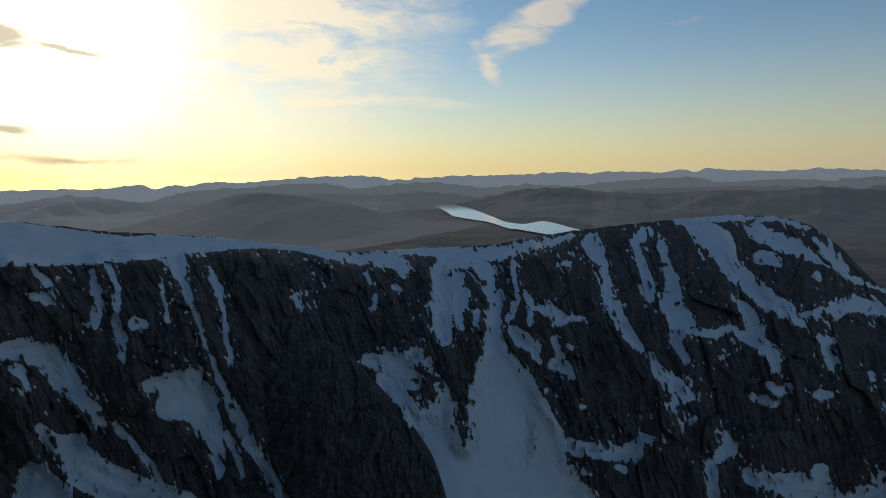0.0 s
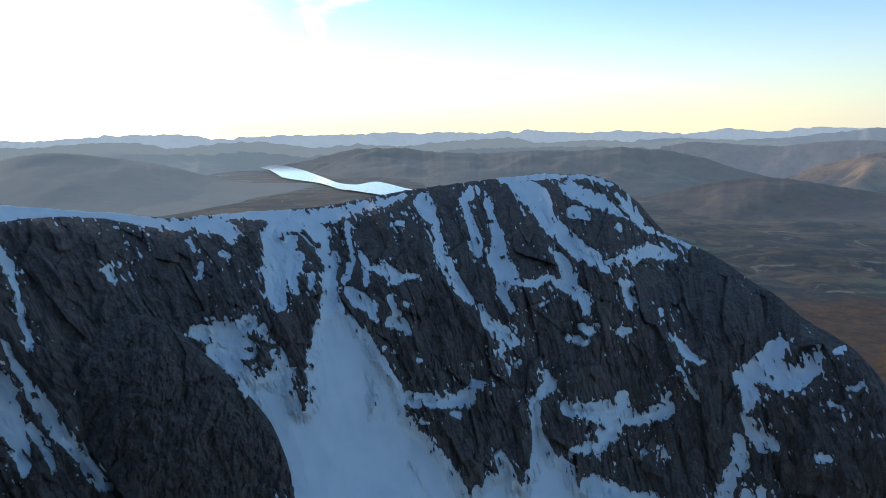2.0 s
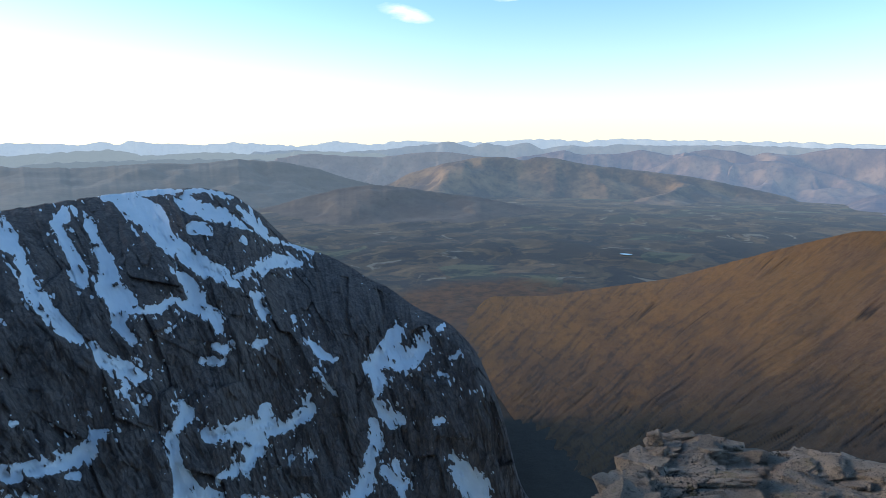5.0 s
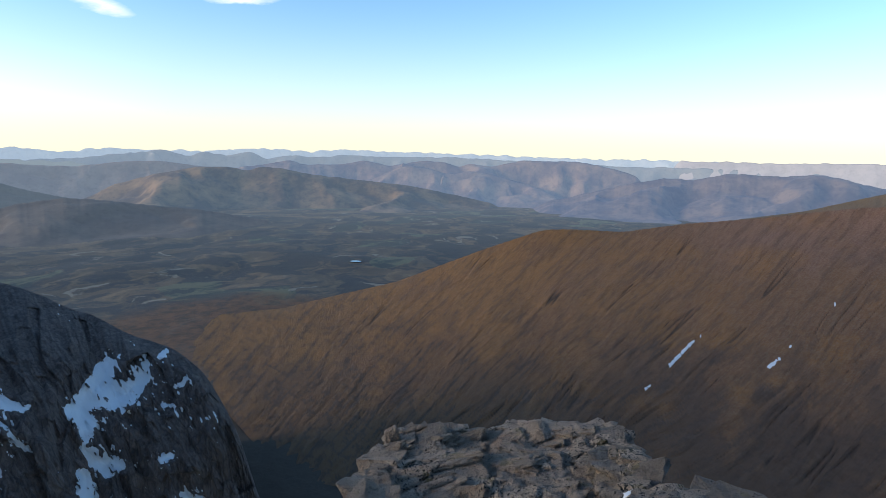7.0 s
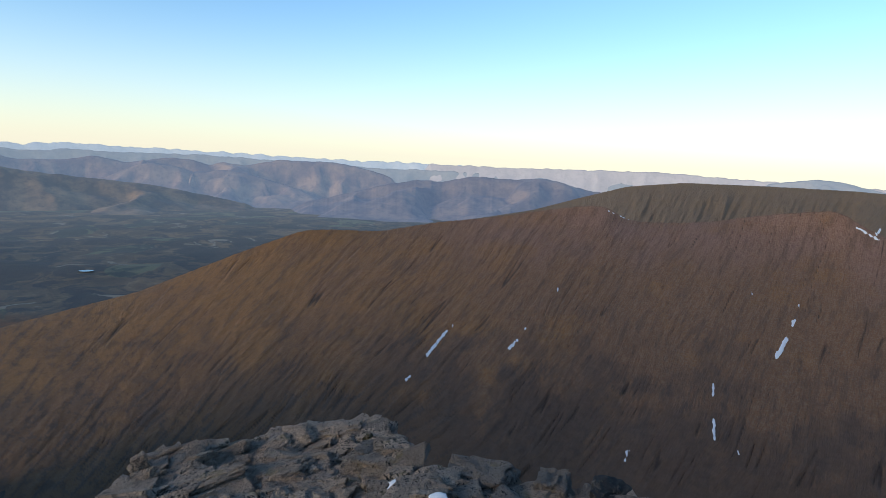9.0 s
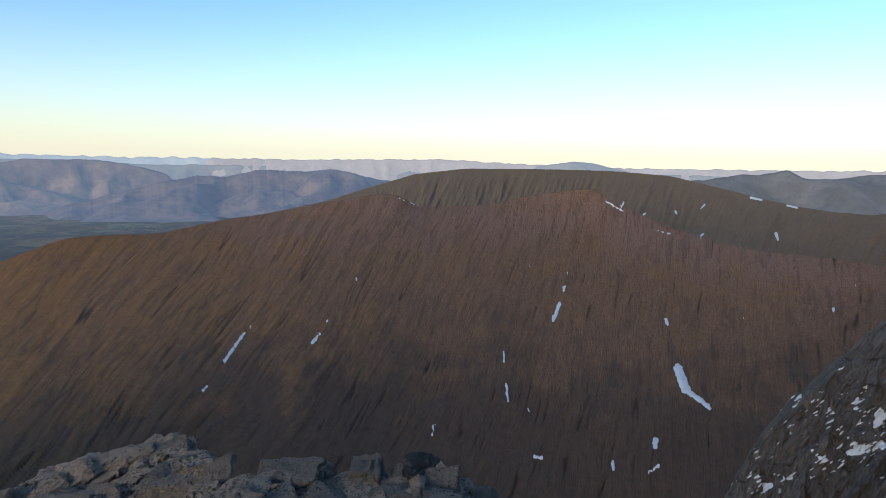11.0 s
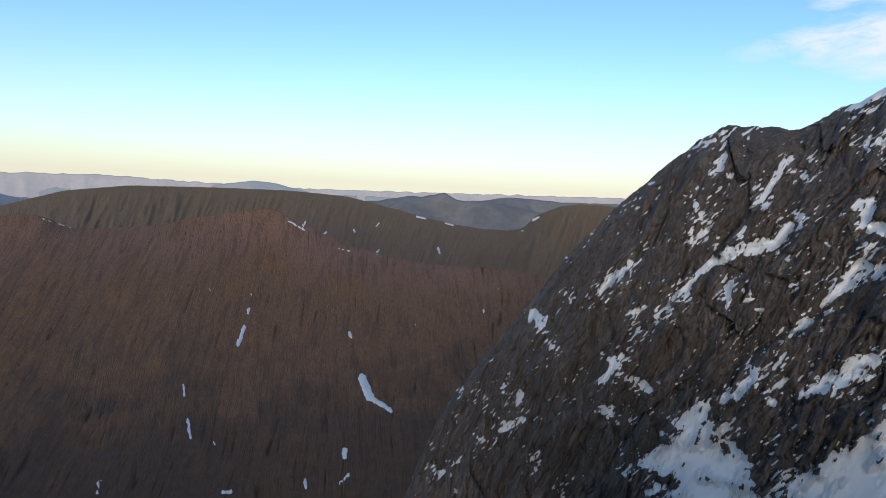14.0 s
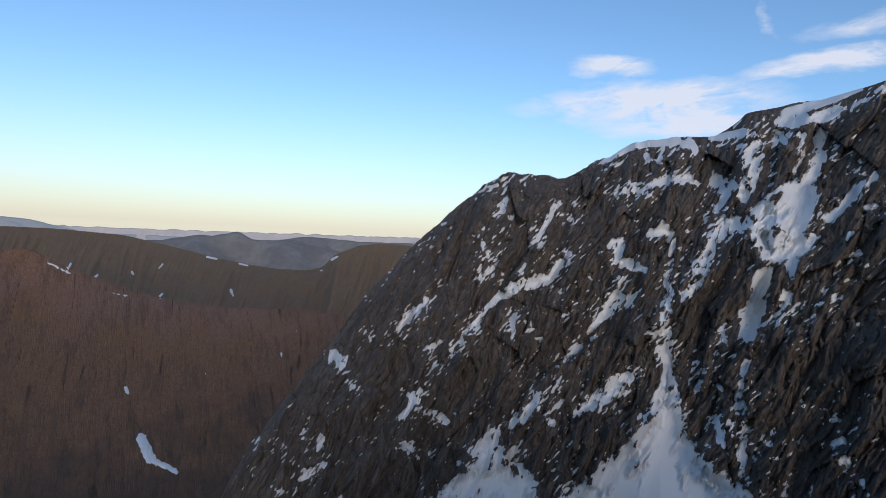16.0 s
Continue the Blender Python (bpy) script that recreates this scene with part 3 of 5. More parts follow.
DEARG_SNOW += [(-36, -14.5, 0.45, -35.4, -16.2, 0.2), (-26.8, -17.5, 0.45, -25.2, -17.7, 0.99, -23.4, -17.5, 0.84), (-25.4, -19.4, 1.09, -23, -19.4, 1.63, -22.2, -21.4, 0.94, -21.7, -23.7, 0.54, -21.6, -25.6, 0.35), (-35, -19.3, 0.35, -34.3, -20.3, 0.45, -32.8, -21.1, 0.89, -32.2, -22.9, 1.39, -31, -24.1, 1.24, -28.6, -25.6, 1.19, -25.9, -26.2, 0.54, -24.4, -27, 0.45), (-35.7, -22.3, 0.84, -35.5, -24.3, 2.08), (-29.8, -20, 0.15, -28.3, -22.1, 0.25, -27.1, -24.1, 0.3, -26.3, -26.1, 0.25), (-13.9, -11.3, 0.35, -13.6, -12.1, 0.25), (-6.9, -12.7, 0.2, -6.6, -11.6, 0.2), (-15.6, -19.8, 0.1, -17.2, -20.6, 0.2)]
DEARG_SNOW += [(-7.6, -9.5, 0.15, -7.1, -10.3, 0.15), (-9.3, -7.1, 0.2, -6.8, -8.7, 0.2), (-4.7, -8.8, 0.25, -3.9, -9.9, 0.2), (-20.9, -22.5, 0.3, -20, -24, 0.35, -19.6, -25.9, 0.2), (21.1, -33.6, 1.45, 33.4, -33.1, 1.37), (33.4, -33.1, 0.88, 35.7, -32.1, 0.69), (43.9, -30.2, 0.39, 45.9, -31.4, 0.58)]
DEARG_RIBS = []
DEARG_RIBS += [(1.3, -21.5, 0.45, 1.3, -23.3, 0.64, 1.5, -24.9, 0.25), (-3.5, -20.5, 0.3, -2.3, -21, 0.89, -1.8, -20.5, 0.84), (-2.7, -18.3, 0.2, -2.1, -19.2, 0.45, -0.6, -19.9, 0.4), (2.2, -9.4, 0.15, 3.7, -10.7, 0.25), (0.8, -9.3, 0.1, 1.8, -9.4, 0.15), (34.1, -24.5, 0.45, 34.3, -25, 0.4), (29.8, -26.5, 0.2, 30, -27.7, 0.45), (28, -27, 0.45, 28.1, -28.4, 0.25), (44.2, -21.4, 0.2, 44.3, -21.5, 0.2), (44.9, -20.7, 0.15, 45, -20.8, 0.15), (11.7, -26.4, 0.2, 12.2, -26.4, 0.25), (30.8, -6, 0.15, 31.4, -6.8, 0.15)]
FACE_SNOW = []
FACE_SNOW += [(154, -12, 0.15, 154.3, -11.2, 0.35, 155, -11.6, 0.59, 155.2, -12.6, 0.2), (157.4, -9.3, 0.25, 157.7, -10, 0.2), (156.7, -5.8, 0.2, 157.1, -4.6, 0.15), (159.5, -9.8, 0.15, 160.5, -8.5, 0.3, 162, -7.1, 0.35, 162.7, -6, 0.25), (162.5, -10.8, 0.15, 163.5, -10.3, 0.3, 164.4, -9.9, 0.2), (160.9, -14.4, 0.2, 161.9, -15.1, 0.64, 161.4, -16.3, 0.3, 160.9, -17.1, 0.15), (162.5, -14.6, 0.3, 162.7, -14.4, 0.2), (163.3, -16.2, 0.25, 164.4, -16.4, 0.35, 165.3, -17, 0.3), (153.6, -18.8, 0.35, 153.5, -19.6, 0.2), (156.2, -14.2, 0.25, 156.5, -14.3, 0.2), (160.7, -19.5, 0.15, 161.4, -19.2, 0.3)]
FACE_SNOW += [(151.8, -22.1, 0.1, 153.3, -21.4, 0.2, 153.9, -20.9, 0.25), (165.4, -10.6, 0.15, 166.8, -8.4, 0.2, 168.3, -6.8, 0.25, 169.6, -5.4, 0.35, 171.3, -4.3, 0.54, 172.9, -3.7, 0.64, 174.1, -3.3, 0.45, 174.8, -2.2, 0.3, 175.3, -1.4, 0.1), (171.3, -3, 0.35, 171.7, -2.3, 0.15), (171.3, -6.3, 0.15, 171, -7.5, 0.25, 170.8, -9, 0.2), (172.1, -8.4, 0.15, 172.6, -8.2, 0.2), (173.2, -9, 0.15, 173.7, -9, 0.2), (169.7, 3.6, 0.15, 169.4, 2.6, 0.25), (170.2, 2.1, 0.25, 170, 0.7, 0.15), (174.1, 3.3, 0.15, 173.4, 1.4, 0.2, 172.7, -0.2, 0.1), (167.7, -0.6, 0.3, 168.4, -1.9, 0.15)]
FACE_SNOW += [(166.7, 0.1, 0.15, 167.2, 0.1, 0.2), (167.4, -3.8, 0.2, 168.7, -2.8, 0.15), (175.5, 2.1, 0.2, 175.7, 1.9, 0.15), (167.1, 4.2, 0.1, 168.7, 4.9, 0.15), (163.8, 1, 0.15, 164.2, 1.2, 0.1), (177.7, -8.1, 0.15, 178.6, -7, 0.3, 179.8, -5.7, 0.35, 180.7, -4.7, 0.3), (175.8, -10.9, 0.1, 176.9, -9.4, 0.2), (171.3, -16.9, 0.25, 172.3, -16.1, 0.54, 173.3, -15.1, 0.45, 173.8, -13.9, 0.2), (174.1, -15.8, 0.15, 175.3, -14.9, 0.35, 175.9, -14.2, 0.2), (174.9, -13.5, 0.15, 175.5, -12.3, 0.1), (174.6, -16.2, 0.35, 175.1, -16.2, 0.25)]
FACE_SNOW += [(165, -22.9, 0.2, 166.6, -22.4, 0.79, 168.6, -20.8, 0.69, 168.6, -19.3, 0.89, 169.6, -18, 0.49), (168.7, -21.9, 1.29, 171.3, -21.5, 1.68, 173.4, -21.3, 0.59), (177.1, -15.2, 0.2, 178.6, -14.1, 0.54, 180, -13, 0.69, 181.5, -11.7, 0.49), (184.7, -10.4, 0.4, 184.8, -12.8, 0.89, 184.2, -15.2, 1.09, 182.9, -17.7, 1.19, 180.4, -20.4, 1.29, 178.1, -22.7, 1.39), (184.8, -12.8, 0.99, 184.9, -15.6, 1.39, 184.7, -18.4, 2.23, 184.9, -22.3, 3.47), (185, -12.7, 0.79, 185.4, -15.5, 0.79, 186.6, -17.6, 1.04, 188.7, -19, 1.09, 191.3, -20.4, 1.19), (181.9, -20.8, 1.88, 181.8, -22.8, 2.48)]
FACE_SNOW += [(187.5, -19.9, 1.88, 188.3, -21.6, 2.48), (184.2, -2.6, 0.2, 184.5, -4, 0.35, 184.3, -6, 0.45, 184.3, -8, 0.45, 184.7, -10.2, 0.4), (182.8, 1.2, 0.4, 183.8, 1.6, 0.54, 184.5, 0.4, 0.2, 184.3, -1.2, 0.15), (183.4, 2.3, 0.2, 183.7, 2.3, 0.2), (179.2, -0.3, 0.3, 180, 0.3, 0.45, 180.1, -1.5, 0.4, 181.3, -1.8, 0.45, 182.3, -2, 0.2), (179.4, 4.6, 0.2, 180.3, 4.8, 0.35), (181.4, 4.7, 0.15, 182.8, 5.6, 0.3, 184.2, 5.9, 0.35, 185.3, 6.1, 0.35, 186.1, 5.6, 0.15), (180.6, -3.2, 0.35, 179.8, -4.9, 0.35, 178.6, -6.5, 0.35, 177.9, -7.6, 0.25)]
FACE_SNOW += [(180.9, -5.4, 0.2, 181.8, -4.3, 0.2), (178.1, 7.3, 0.15, 180.2, 8.6, 0.35, 182.1, 9, 0.35, 184, 9.2, 0.4, 185.4, 9, 0.45, 185.9, 8.3, 0.25), (187, 9.4, 0.2, 188.4, 9.6, 0.4, 189.4, 9.9, 0.3, 190.2, 9.7, 0.4), (192.7, 11.2, 0.54, 194.5, 11.8, 0.4, 196, 12.3, 0.3, 197.6, 12.8, 0.15), (181.9, 8, 0.15, 183.2, 7.3, 0.1), (192.1, 10.6, 0.45, 193.8, 10.8, 0.64, 195.3, 10.8, 0.49, 196.1, 11.4, 0.3), (192, 9.9, 0.2, 192.7, 9, 0.15), (193.8, 9.5, 0.3, 193.9, 7.9, 0.2, 193.5, 6.7, 0.2), (195.1, 9.7, 0.35, 195.1, 7.7, 0.35, 194.8, 6.6, 0.45)]
FACE_SNOW += [(190.4, 8.9, 0.4, 190.3, 7.3, 0.54, 190.2, 5.9, 0.64, 189.8, 4.7, 0.64), (187.7, 6, 0.45, 188.5, 4.7, 0.45, 187.7, 3.2, 0.15), (188.7, 5.7, 0.4, 189.1, 5.4, 0.4), (194.8, 6.3, 0.54, 193.8, 4.6, 1.39, 192.3, 3.5, 1.49, 191, 2.5, 0.84, 189.3, 2.2, 0.49), (194.1, 4.6, 1.19, 193.6, 2.5, 1.09), (189.3, 2.3, 0.49, 187.8, 1.1, 0.54, 187.5, -0.4, 0.45, 187.1, -1.9, 0.35, 186.3, -3.4, 0.4, 185.6, -4.5, 0.2), (191.5, 1.5, 0.99, 192.2, -0, 0.84, 193.5, 0.8, 1.39, 194.8, 1.2, 0.54)]
FACE_SNOW += [(191.7, -1.8, 0.64, 191.5, -3.4, 0.69, 191.2, -5.3, 0.74, 190.9, -6.8, 0.64, 191.4, -7.5, 0.2), (193.7, -0.7, 0.59, 193.9, -1.9, 0.25), (193.3, -3.3, 0.4, 193.9, -4.5, 0.15), (191, -9.1, 0.3, 190.5, -11, 0.25, 190.6, -12.6, 0.45), (188.8, -14, 0.2, 189.2, -15.4, 0.35, 189.8, -16.7, 0.15), (191.2, -14.5, 0.15, 191, -16.3, 0.2, 190.9, -18.2, 0.15), (187.3, -10.6, 0.25, 187.7, -10.3, 0.25), (187.1, -12, 0.15, 187.5, -11.3, 0.2), (188.8, -11.4, 0.2, 189.2, -11.7, 0.25), (188.9, -6.9, 0.2, 189.3, -8, 0.1), (196, 2.9, 0.25, 197.2, 4.2, 0.35, 197.8, 5.5, 0.35, 198.8, 6.2, 0.35)]
FACE_SNOW += [(198.4, 3.9, 0.25, 198.9, 4, 0.25), (197.5, 0.1, 0.2, 198.1, 0.3, 0.25), (196.1, -3.7, 0.1, 196.5, -3.2, 0.2), (197.2, -12.8, 0.25, 197.6, -12.6, 0.3), (197.4, -14.4, 0.25, 197.9, -14.1, 0.3), (197.7, -15.5, 0.25, 198.2, -15.5, 0.3), (199.3, -16.7, 0.2, 199.6, -17.2, 0.15), (197.3, 1.3, 0.1, 197.4, 1.8, 0.15), (196.7, 11.4, 0.2, 197.9, 11.9, 0.2), (198.5, 12.5, 0.15, 198.9, 12.8, 0.15), (165, -23.2, 0.25, 166.8, -23, 0.69, 168.4, -21.5, 0.94, 169.3, -19.2, 0.84, 169.7, -17.7, 0.45), (168.9, -23.2, 1.19, 170.7, -21.2, 1.68, 171.7, -22.4, 1.58, 173.1, -22.7, 1.09, 174.1, -22.8, 0.3)]
FACE_SNOW += [(169.9, -24.4, 1.49, 172, -24.4, 1.98, 169.8, -26.1, 2.23, 173.3, -25.4, 2.23), (170.6, -19.9, 0.79, 171.7, -19, 0.3), (165.7, -25.3, 0.2, 166.5, -24.7, 0.25), (163.7, -24.3, 0.15, 163.5, -24.2, 0.15), (155.5, -24.9, 0.25, 155.2, -24.1, 0.15), (153.4, -19.3, 0.25, 153.5, -18.4, 0.2), (152, -18, 0.15, 152.1, -18.3, 0.15), (149.7, -22.6, 0.2, 149.8, -22.8, 0.15), (153.6, -20.9, 0.25, 151.8, -22, 0.15), (160.9, -19, 0.25, 161.8, -19.3, 0.25), (147.8, -25, 0.2, 148.1, -24.9, 0.2), (146.3, -25.9, 0.25, 146.7, -25.8, 0.15), (156.4, -14.2, 0.2, 156.1, -14.3, 0.15), (157.7, -26.4, 0.15, 157.9, -26.5, 0.1)]
FACE_SNOW += [(155.6, -28.5, 0.25, 155.3, -28.2, 0.15)]
FACE_RIBS = []
FACE_RIBS += [(190.5, 2.9, 0.2, 190.2, 3.5, 0.25), (191.9, 4.4, 0.15, 192.5, 4.8, 0.15), (190, 6, 0.15, 190.2, 5.4, 0.2), (189.3, 4, 0.15, 189.7, 3.3, 0.15), (192.5, -1.8, 0.15, 193.5, -2.2, 0.2), (191.7, -6.5, 0.1, 191.8, -5.3, 0.1), (167, -21.1, 0.15, 168.3, -19.8, 0.15), (171.2, -20.1, 0.25, 172.1, -20.9, 0.25)]
AON_SNOW = [(132.7, -4.1, 0.1, 132.8, -3.8, 0.1), (137.2, -4.4, 0.12, 137.3, -4.6, 0.1), (139.4, -6.4, 0.12, 139.6, -6.2, 0.1), (139.5, -3.7, 0.1, 139.2, -4.1, 0.07), (145.1, -5.8, 0.15, 145.3, -6.3, 0.1), (143.0, -2.95, 0.12, 143.8, -3.1, 0.1), (145.7, -3.45, 0.1, 146.4, -3.6, 0.1), (152.8, -3.8, 0.07, 153.0, -3.8, 0.07), (153.8, -2.75, 0.15, 154.3, -2.45, 0.1), (134.5, -4.9, 0.12, 134.7, -4.7, 0.1)]
MOR_SNOW = []
MOR_SNOW += [(112.3, -4.0, 0.05, 113.3, -4.4, 0.06, 114.2, -4.7, 0.05), (135.8, -6.15, 0.06, 136.9, -6.4, 0.06)]
MOR_SNOW += [(94.4, -20.6, 0.14, 94.7, -20.3, 0.14), (98.1, -16, 0.15, 96.3, -18.3, 0.2), (98.5, -15.7, 0.1, 98.7, -15.4, 0.1), (104.9, -16.4, 0.15, 104.2, -17.2, 0.2), (105.5, -15.4, 0.1, 105.7, -15.2, 0.1), (108.3, -11.4, 0.1, 108.4, -11.7, 0.1), (115.9, -24.7, 0.15, 115.8, -25.6, 0.1), (122.5, -17.9, 0.1, 122.6, -18.8, 0.16), (122.9, -20.8, 0.15, 123.1, -22.4, 0.15), (124.6, -9.8, 0.1, 124.7, -10.1, 0.1), (125.1, -22.8, 0.1, 125.2, -23.1, 0.1), (125.9, -26.9, 0.2, 126.6, -26.9, 0.2), (127.6, -13.3, 0.21, 127.1, -14.8, 0.21), (128, -11.7, 0.16, 127.9, -12.1, 0.16), (128.2, -10.4, 0.1, 128.2, -10.6, 0.1)]
MOR_SNOW += [(131.3, -3.8, 0.1, 132.8, -4.6, 0.1), (132.6, -4, 0.1, 132.7, -4.4, 0.05), (133.3, -26.4, 0.14, 133.4, -27, 0.19), (136.5, -27, 0.09, 137.4, -26.2, 0.19), (137, -24.1, 0.24, 137, -24.7, 0.24), (137, -4.6, 0.1, 137.1, -4.8, 0.1), (137.1, -13.9, 0.2, 137.2, -14.2, 0.2), (138.4, -17.9, 0.39, 139.2, -19.6, 0.43), (139.2, -19.6, 0.29, 141.3, -20.8, 0.24), (139.4, -6.4, 0.1, 139.4, -6.6, 0.1), (139.4, -3.9, 0.05, 139.6, -4.2, 0.1), (141.2, -6.6, 0.1, 141.2, -6.8, 0.1), (143, -3, 0.09, 143.7, -3.1, 0.09), (143.3, -12.8, 0.09, 143.3, -13.1, 0.09), (145.1, -6.1, 0.09, 145.2, -6.5, 0.14)]
MOR_SNOW += [(149.7, -11.3, 0.09, 149.7, -11.6, 0.09), (151, -9.3, 0.09, 151, -9.4, 0.09)]


# ---------------------------------------------------------------- the ground


def ground_height(b, r):
    """The strath floor, higher towards the western loch, deep in the glen."""
    west = smooth((35 - np.abs((b + 185) % 360 - 180)) / 20) * smooth((r - 800) / 500)
    a = np.radians(b)
    x, y = r * np.sin(a), r * np.cos(a)
    return -330 + 90 * west + 9 * (fbm(x / 300, y / 300, 4, 3) + 0.3) * smooth((r - 900) / 900) * smooth((4000 - r) / 1800) * (1 - west) - 0.03 * np.maximum(r - 3000, 0)


b = np.linspace(0, 360, 541)
r = np.array([20, 120, 250, 400, 520, 700, 800, 900] + list(range(1000, 4941, 30)), float)
BB, RR = np.meshgrid(b, r)
a = np.radians(BB)
X, Y, Z = RR * np.sin(a), RR * np.cos(a), ground_height(BB, RR)
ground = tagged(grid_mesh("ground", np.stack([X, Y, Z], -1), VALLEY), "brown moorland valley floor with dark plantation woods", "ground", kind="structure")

# ---------------------------------------------------------------- western crag
DEARG_CREST = [(-44, 360, -14), (-36, 380, -20.6), (-32.4, 400, -27), (-28.5, 420, -33.8), (-24.3, 440, -38.6), (-19.7, 460, -45.4), (-15.9, 475, -52), (-12.4, 490, -58.3), (-8.8, 505, -66), (-4.6, 520, -67),
               (-0.9, 535, -67.9), (3.4, 550, -69.5), (6, 565, -67.5), (11.2, 600, -62), (16.2, 635, -58.6), (20.9, 670, -55.6), (25.4, 700, -53.2), (28.6, 705, -54), (30.8, 703, -61), (33.2, 698, -83), (35.6, 690, -116)]
DEARG_CREST += [(39.6, 665, -130), (43, 640, -150), (44.5, 628, -155), (47.1, 605, -170), (50.7, 570, -179), (53, 548, -196), (54.4, 532, -218), (55.5, 520, -237), (56.5, 510, -265), (57.5, 505, -302), (59, 500, -320)]
DEARG_FOOT = [(-44, 250, -175), (-36, 265, -180), (0, 315, -210), (25, 370, -255), (45, 440, -300), (57, 490, -325), (59, 495, -330)]
crag = Slope(DEARG_CREST, DEARG_FOOT, -44, 59, 1500, 310, bulge=0.25)
U, V = crag.b * 9.5, crag.e * 9.5
wx = 5 * fbm(U / 55, V / 70, 2, 5)
G = U + 0.3 * V + wx
f1, j1 = facets(G / 26, V / 55, 21)
f2, j2 = facets(G / 9, (V + 0.4 * wx) / 17, 22)
f3, j3 = facets(G / 3.2, (V + 0.4 * wx) / 5.5, 23)
proud = 1.2 * f1 + 0.8 * f2 + 0.5 * f3
sd = ragged(crag.b, crag.e, DEARG_SNOW, DEARG_RIBS, 9.5, 0.3, 200, proud, 0.16, 0.85 * smooth((-7 - crag.b) / 6) * smooth((0.16 - crag.s) / 0.06))
speck = 0.34 * (fbm((U + V * 0.45) / 3.2, (V - 0.3 * U) / 7, 4, 41, 0.5) - 1.0 + 0.4 * fbm(U / 60, V / 60, 2, 45) - 0.3 * f2 + 0.5 * smooth((sd + 1.0) / 0.9))
edge = np.minimum(crag.s * 12, 1) * crag.front
fade = (0.22 + 0.78 * np.minimum(crag.s * 16, 1)) * crag.front
low = (17 * ridged((U + V * 0.25 + wx) / 75, V / 190, 3, 11) - 8 * smooth((sd + 0.3) / 0.8)) * edge
flute = 3.4 * ridged(G / 11, V / 75, 3, 33) + 1.5 * ridged((G + 0.1 * V) / 4.2, V / 32, 2, 34)
rough = (6.5 * f1 + 2.4 * f2 + 0.7 * f3 - 0.45 * j1 - 0.2 * j2 + 1.5 * fbm(U / 7, V / 22, 4, 30, 0.5) + 0.3 * fbm(U / 2.6, V / 5, 2, 31) + flute) * fade
depth = np.maximum(sd, speck)
rock, snow = snow_over(low + rough, low + (2.5 * fbm(U / 40, V / 40, 2, 32) - 1.0) * fade, depth, 0.35)
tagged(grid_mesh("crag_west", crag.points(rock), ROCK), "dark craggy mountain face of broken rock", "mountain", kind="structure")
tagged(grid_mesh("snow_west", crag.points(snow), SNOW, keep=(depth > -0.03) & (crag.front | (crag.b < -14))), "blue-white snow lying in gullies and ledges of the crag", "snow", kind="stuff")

# dark buttress in front of it
BUTT_CREST = [(-19.8, 366, -130), (-19.2, 366, -118), (-18.4, 368, -110), (-16.4, 375, -104), (-12.3, 380, -103), (-10.2, 378, -107), (-7.2, 370, -128), (-4, 360, -150.6), (-1.4, 350, -172), (-0.3, 340, -193), (1, 335, -215)]
BUTT_FOOT = [(-23, 366, -131), (-19.8, 360, -133), (-18.1, 335, -139), (-16.6, 312, -153), (-14.9, 288, -160), (-12, 270, -195), (1, 315, -220)]
butt = Slope(BUTT_CREST, BUTT_FOOT, -19.8, 1, 330, 200, bulge=0.35, back_fall=0.5)
U, V = butt.b * 6.5, butt.e * 6.5
G = U - 0.3 * V + 2 * fbm(U / 40, V / 40, 2, 62)
f1, j1 = facets(G / 16, V / 34, 61)
f2, j2 = facets(G / 5.5, V / 10, 63)
f3, j3 = facets(G / 2.2, V / 3.6, 64)
form = 5 * ridged(G / 30, V / 60, 3, 61) * np.minimum(butt.s * 10, 1) * butt.front
mid = 1.6 * f1 + 0.8 * f2 + 0.38 * f3 - 0.3 * j1 + 0.9 * fbm(U / 5, V / 8, 4, 74, 0.6) + 0.4 * fbm(U / 1.6, V / 2.2, 3, 75)
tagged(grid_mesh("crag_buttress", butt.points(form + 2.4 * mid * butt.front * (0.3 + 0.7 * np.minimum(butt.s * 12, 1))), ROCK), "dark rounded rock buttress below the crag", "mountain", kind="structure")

# ---------------------------------------------------------------- eastern moor ridge
MOR_CREST = [(44, 1240, -331), (50.3, 1240, -331), (60, 1245, -323), (66.8, 1255, -293), (70.5, 1265, -277), (74.1, 1275, -248), (79.4, 1290, -203), (84.3, 1300, -163), (86.6, 1300, -159.5), (91.4, 1300, -160), (96.5, 1300, -136.5),
             (101.9, 1300, -119), (106.8, 1300, -97), (109.9, 1300, -85), (111.9, 1300, -81.5), (114.1, 1300, -108), (116.6, 1300, -108), (120.4, 1300, -100), (125, 1300, -77), (129.8, 1290, -59.3)]
MOR_CREST += [(132.6, 1250, -90.7), (136.6, 1200, -120), (140.3, 1150, -134.9), (144.3, 1100, -141.5), (149.6, 1030, -133.7), (153.7, 960, -129), (158, 880, -130), (165, 780, -120)]
MOR_FOOT = [(44, 1150, -332), (52, 900, -331), (58, 620, -330), (65, 560, -330), (90, 560, -330), (130, 555, -330), (150, 520, -310), (165, 480, -280)]
mor = Slope(MOR_CREST, MOR_FOOT, 44, 165, 1250, 200, bulge=-0.12, soft=0.8, relax=9.0)
lean = np.interp(mor.b, [50, 75, 95, 104, 123, 137, 150], [1.0, 0.95, 0.85, 0.62, 0.28, 0.0, -0.15])
fall = mor.b - lean * (mor.e + 12)
F = fall + 0.5 * fbm(mor.b / 9, mor.e / 9, 2, 80)
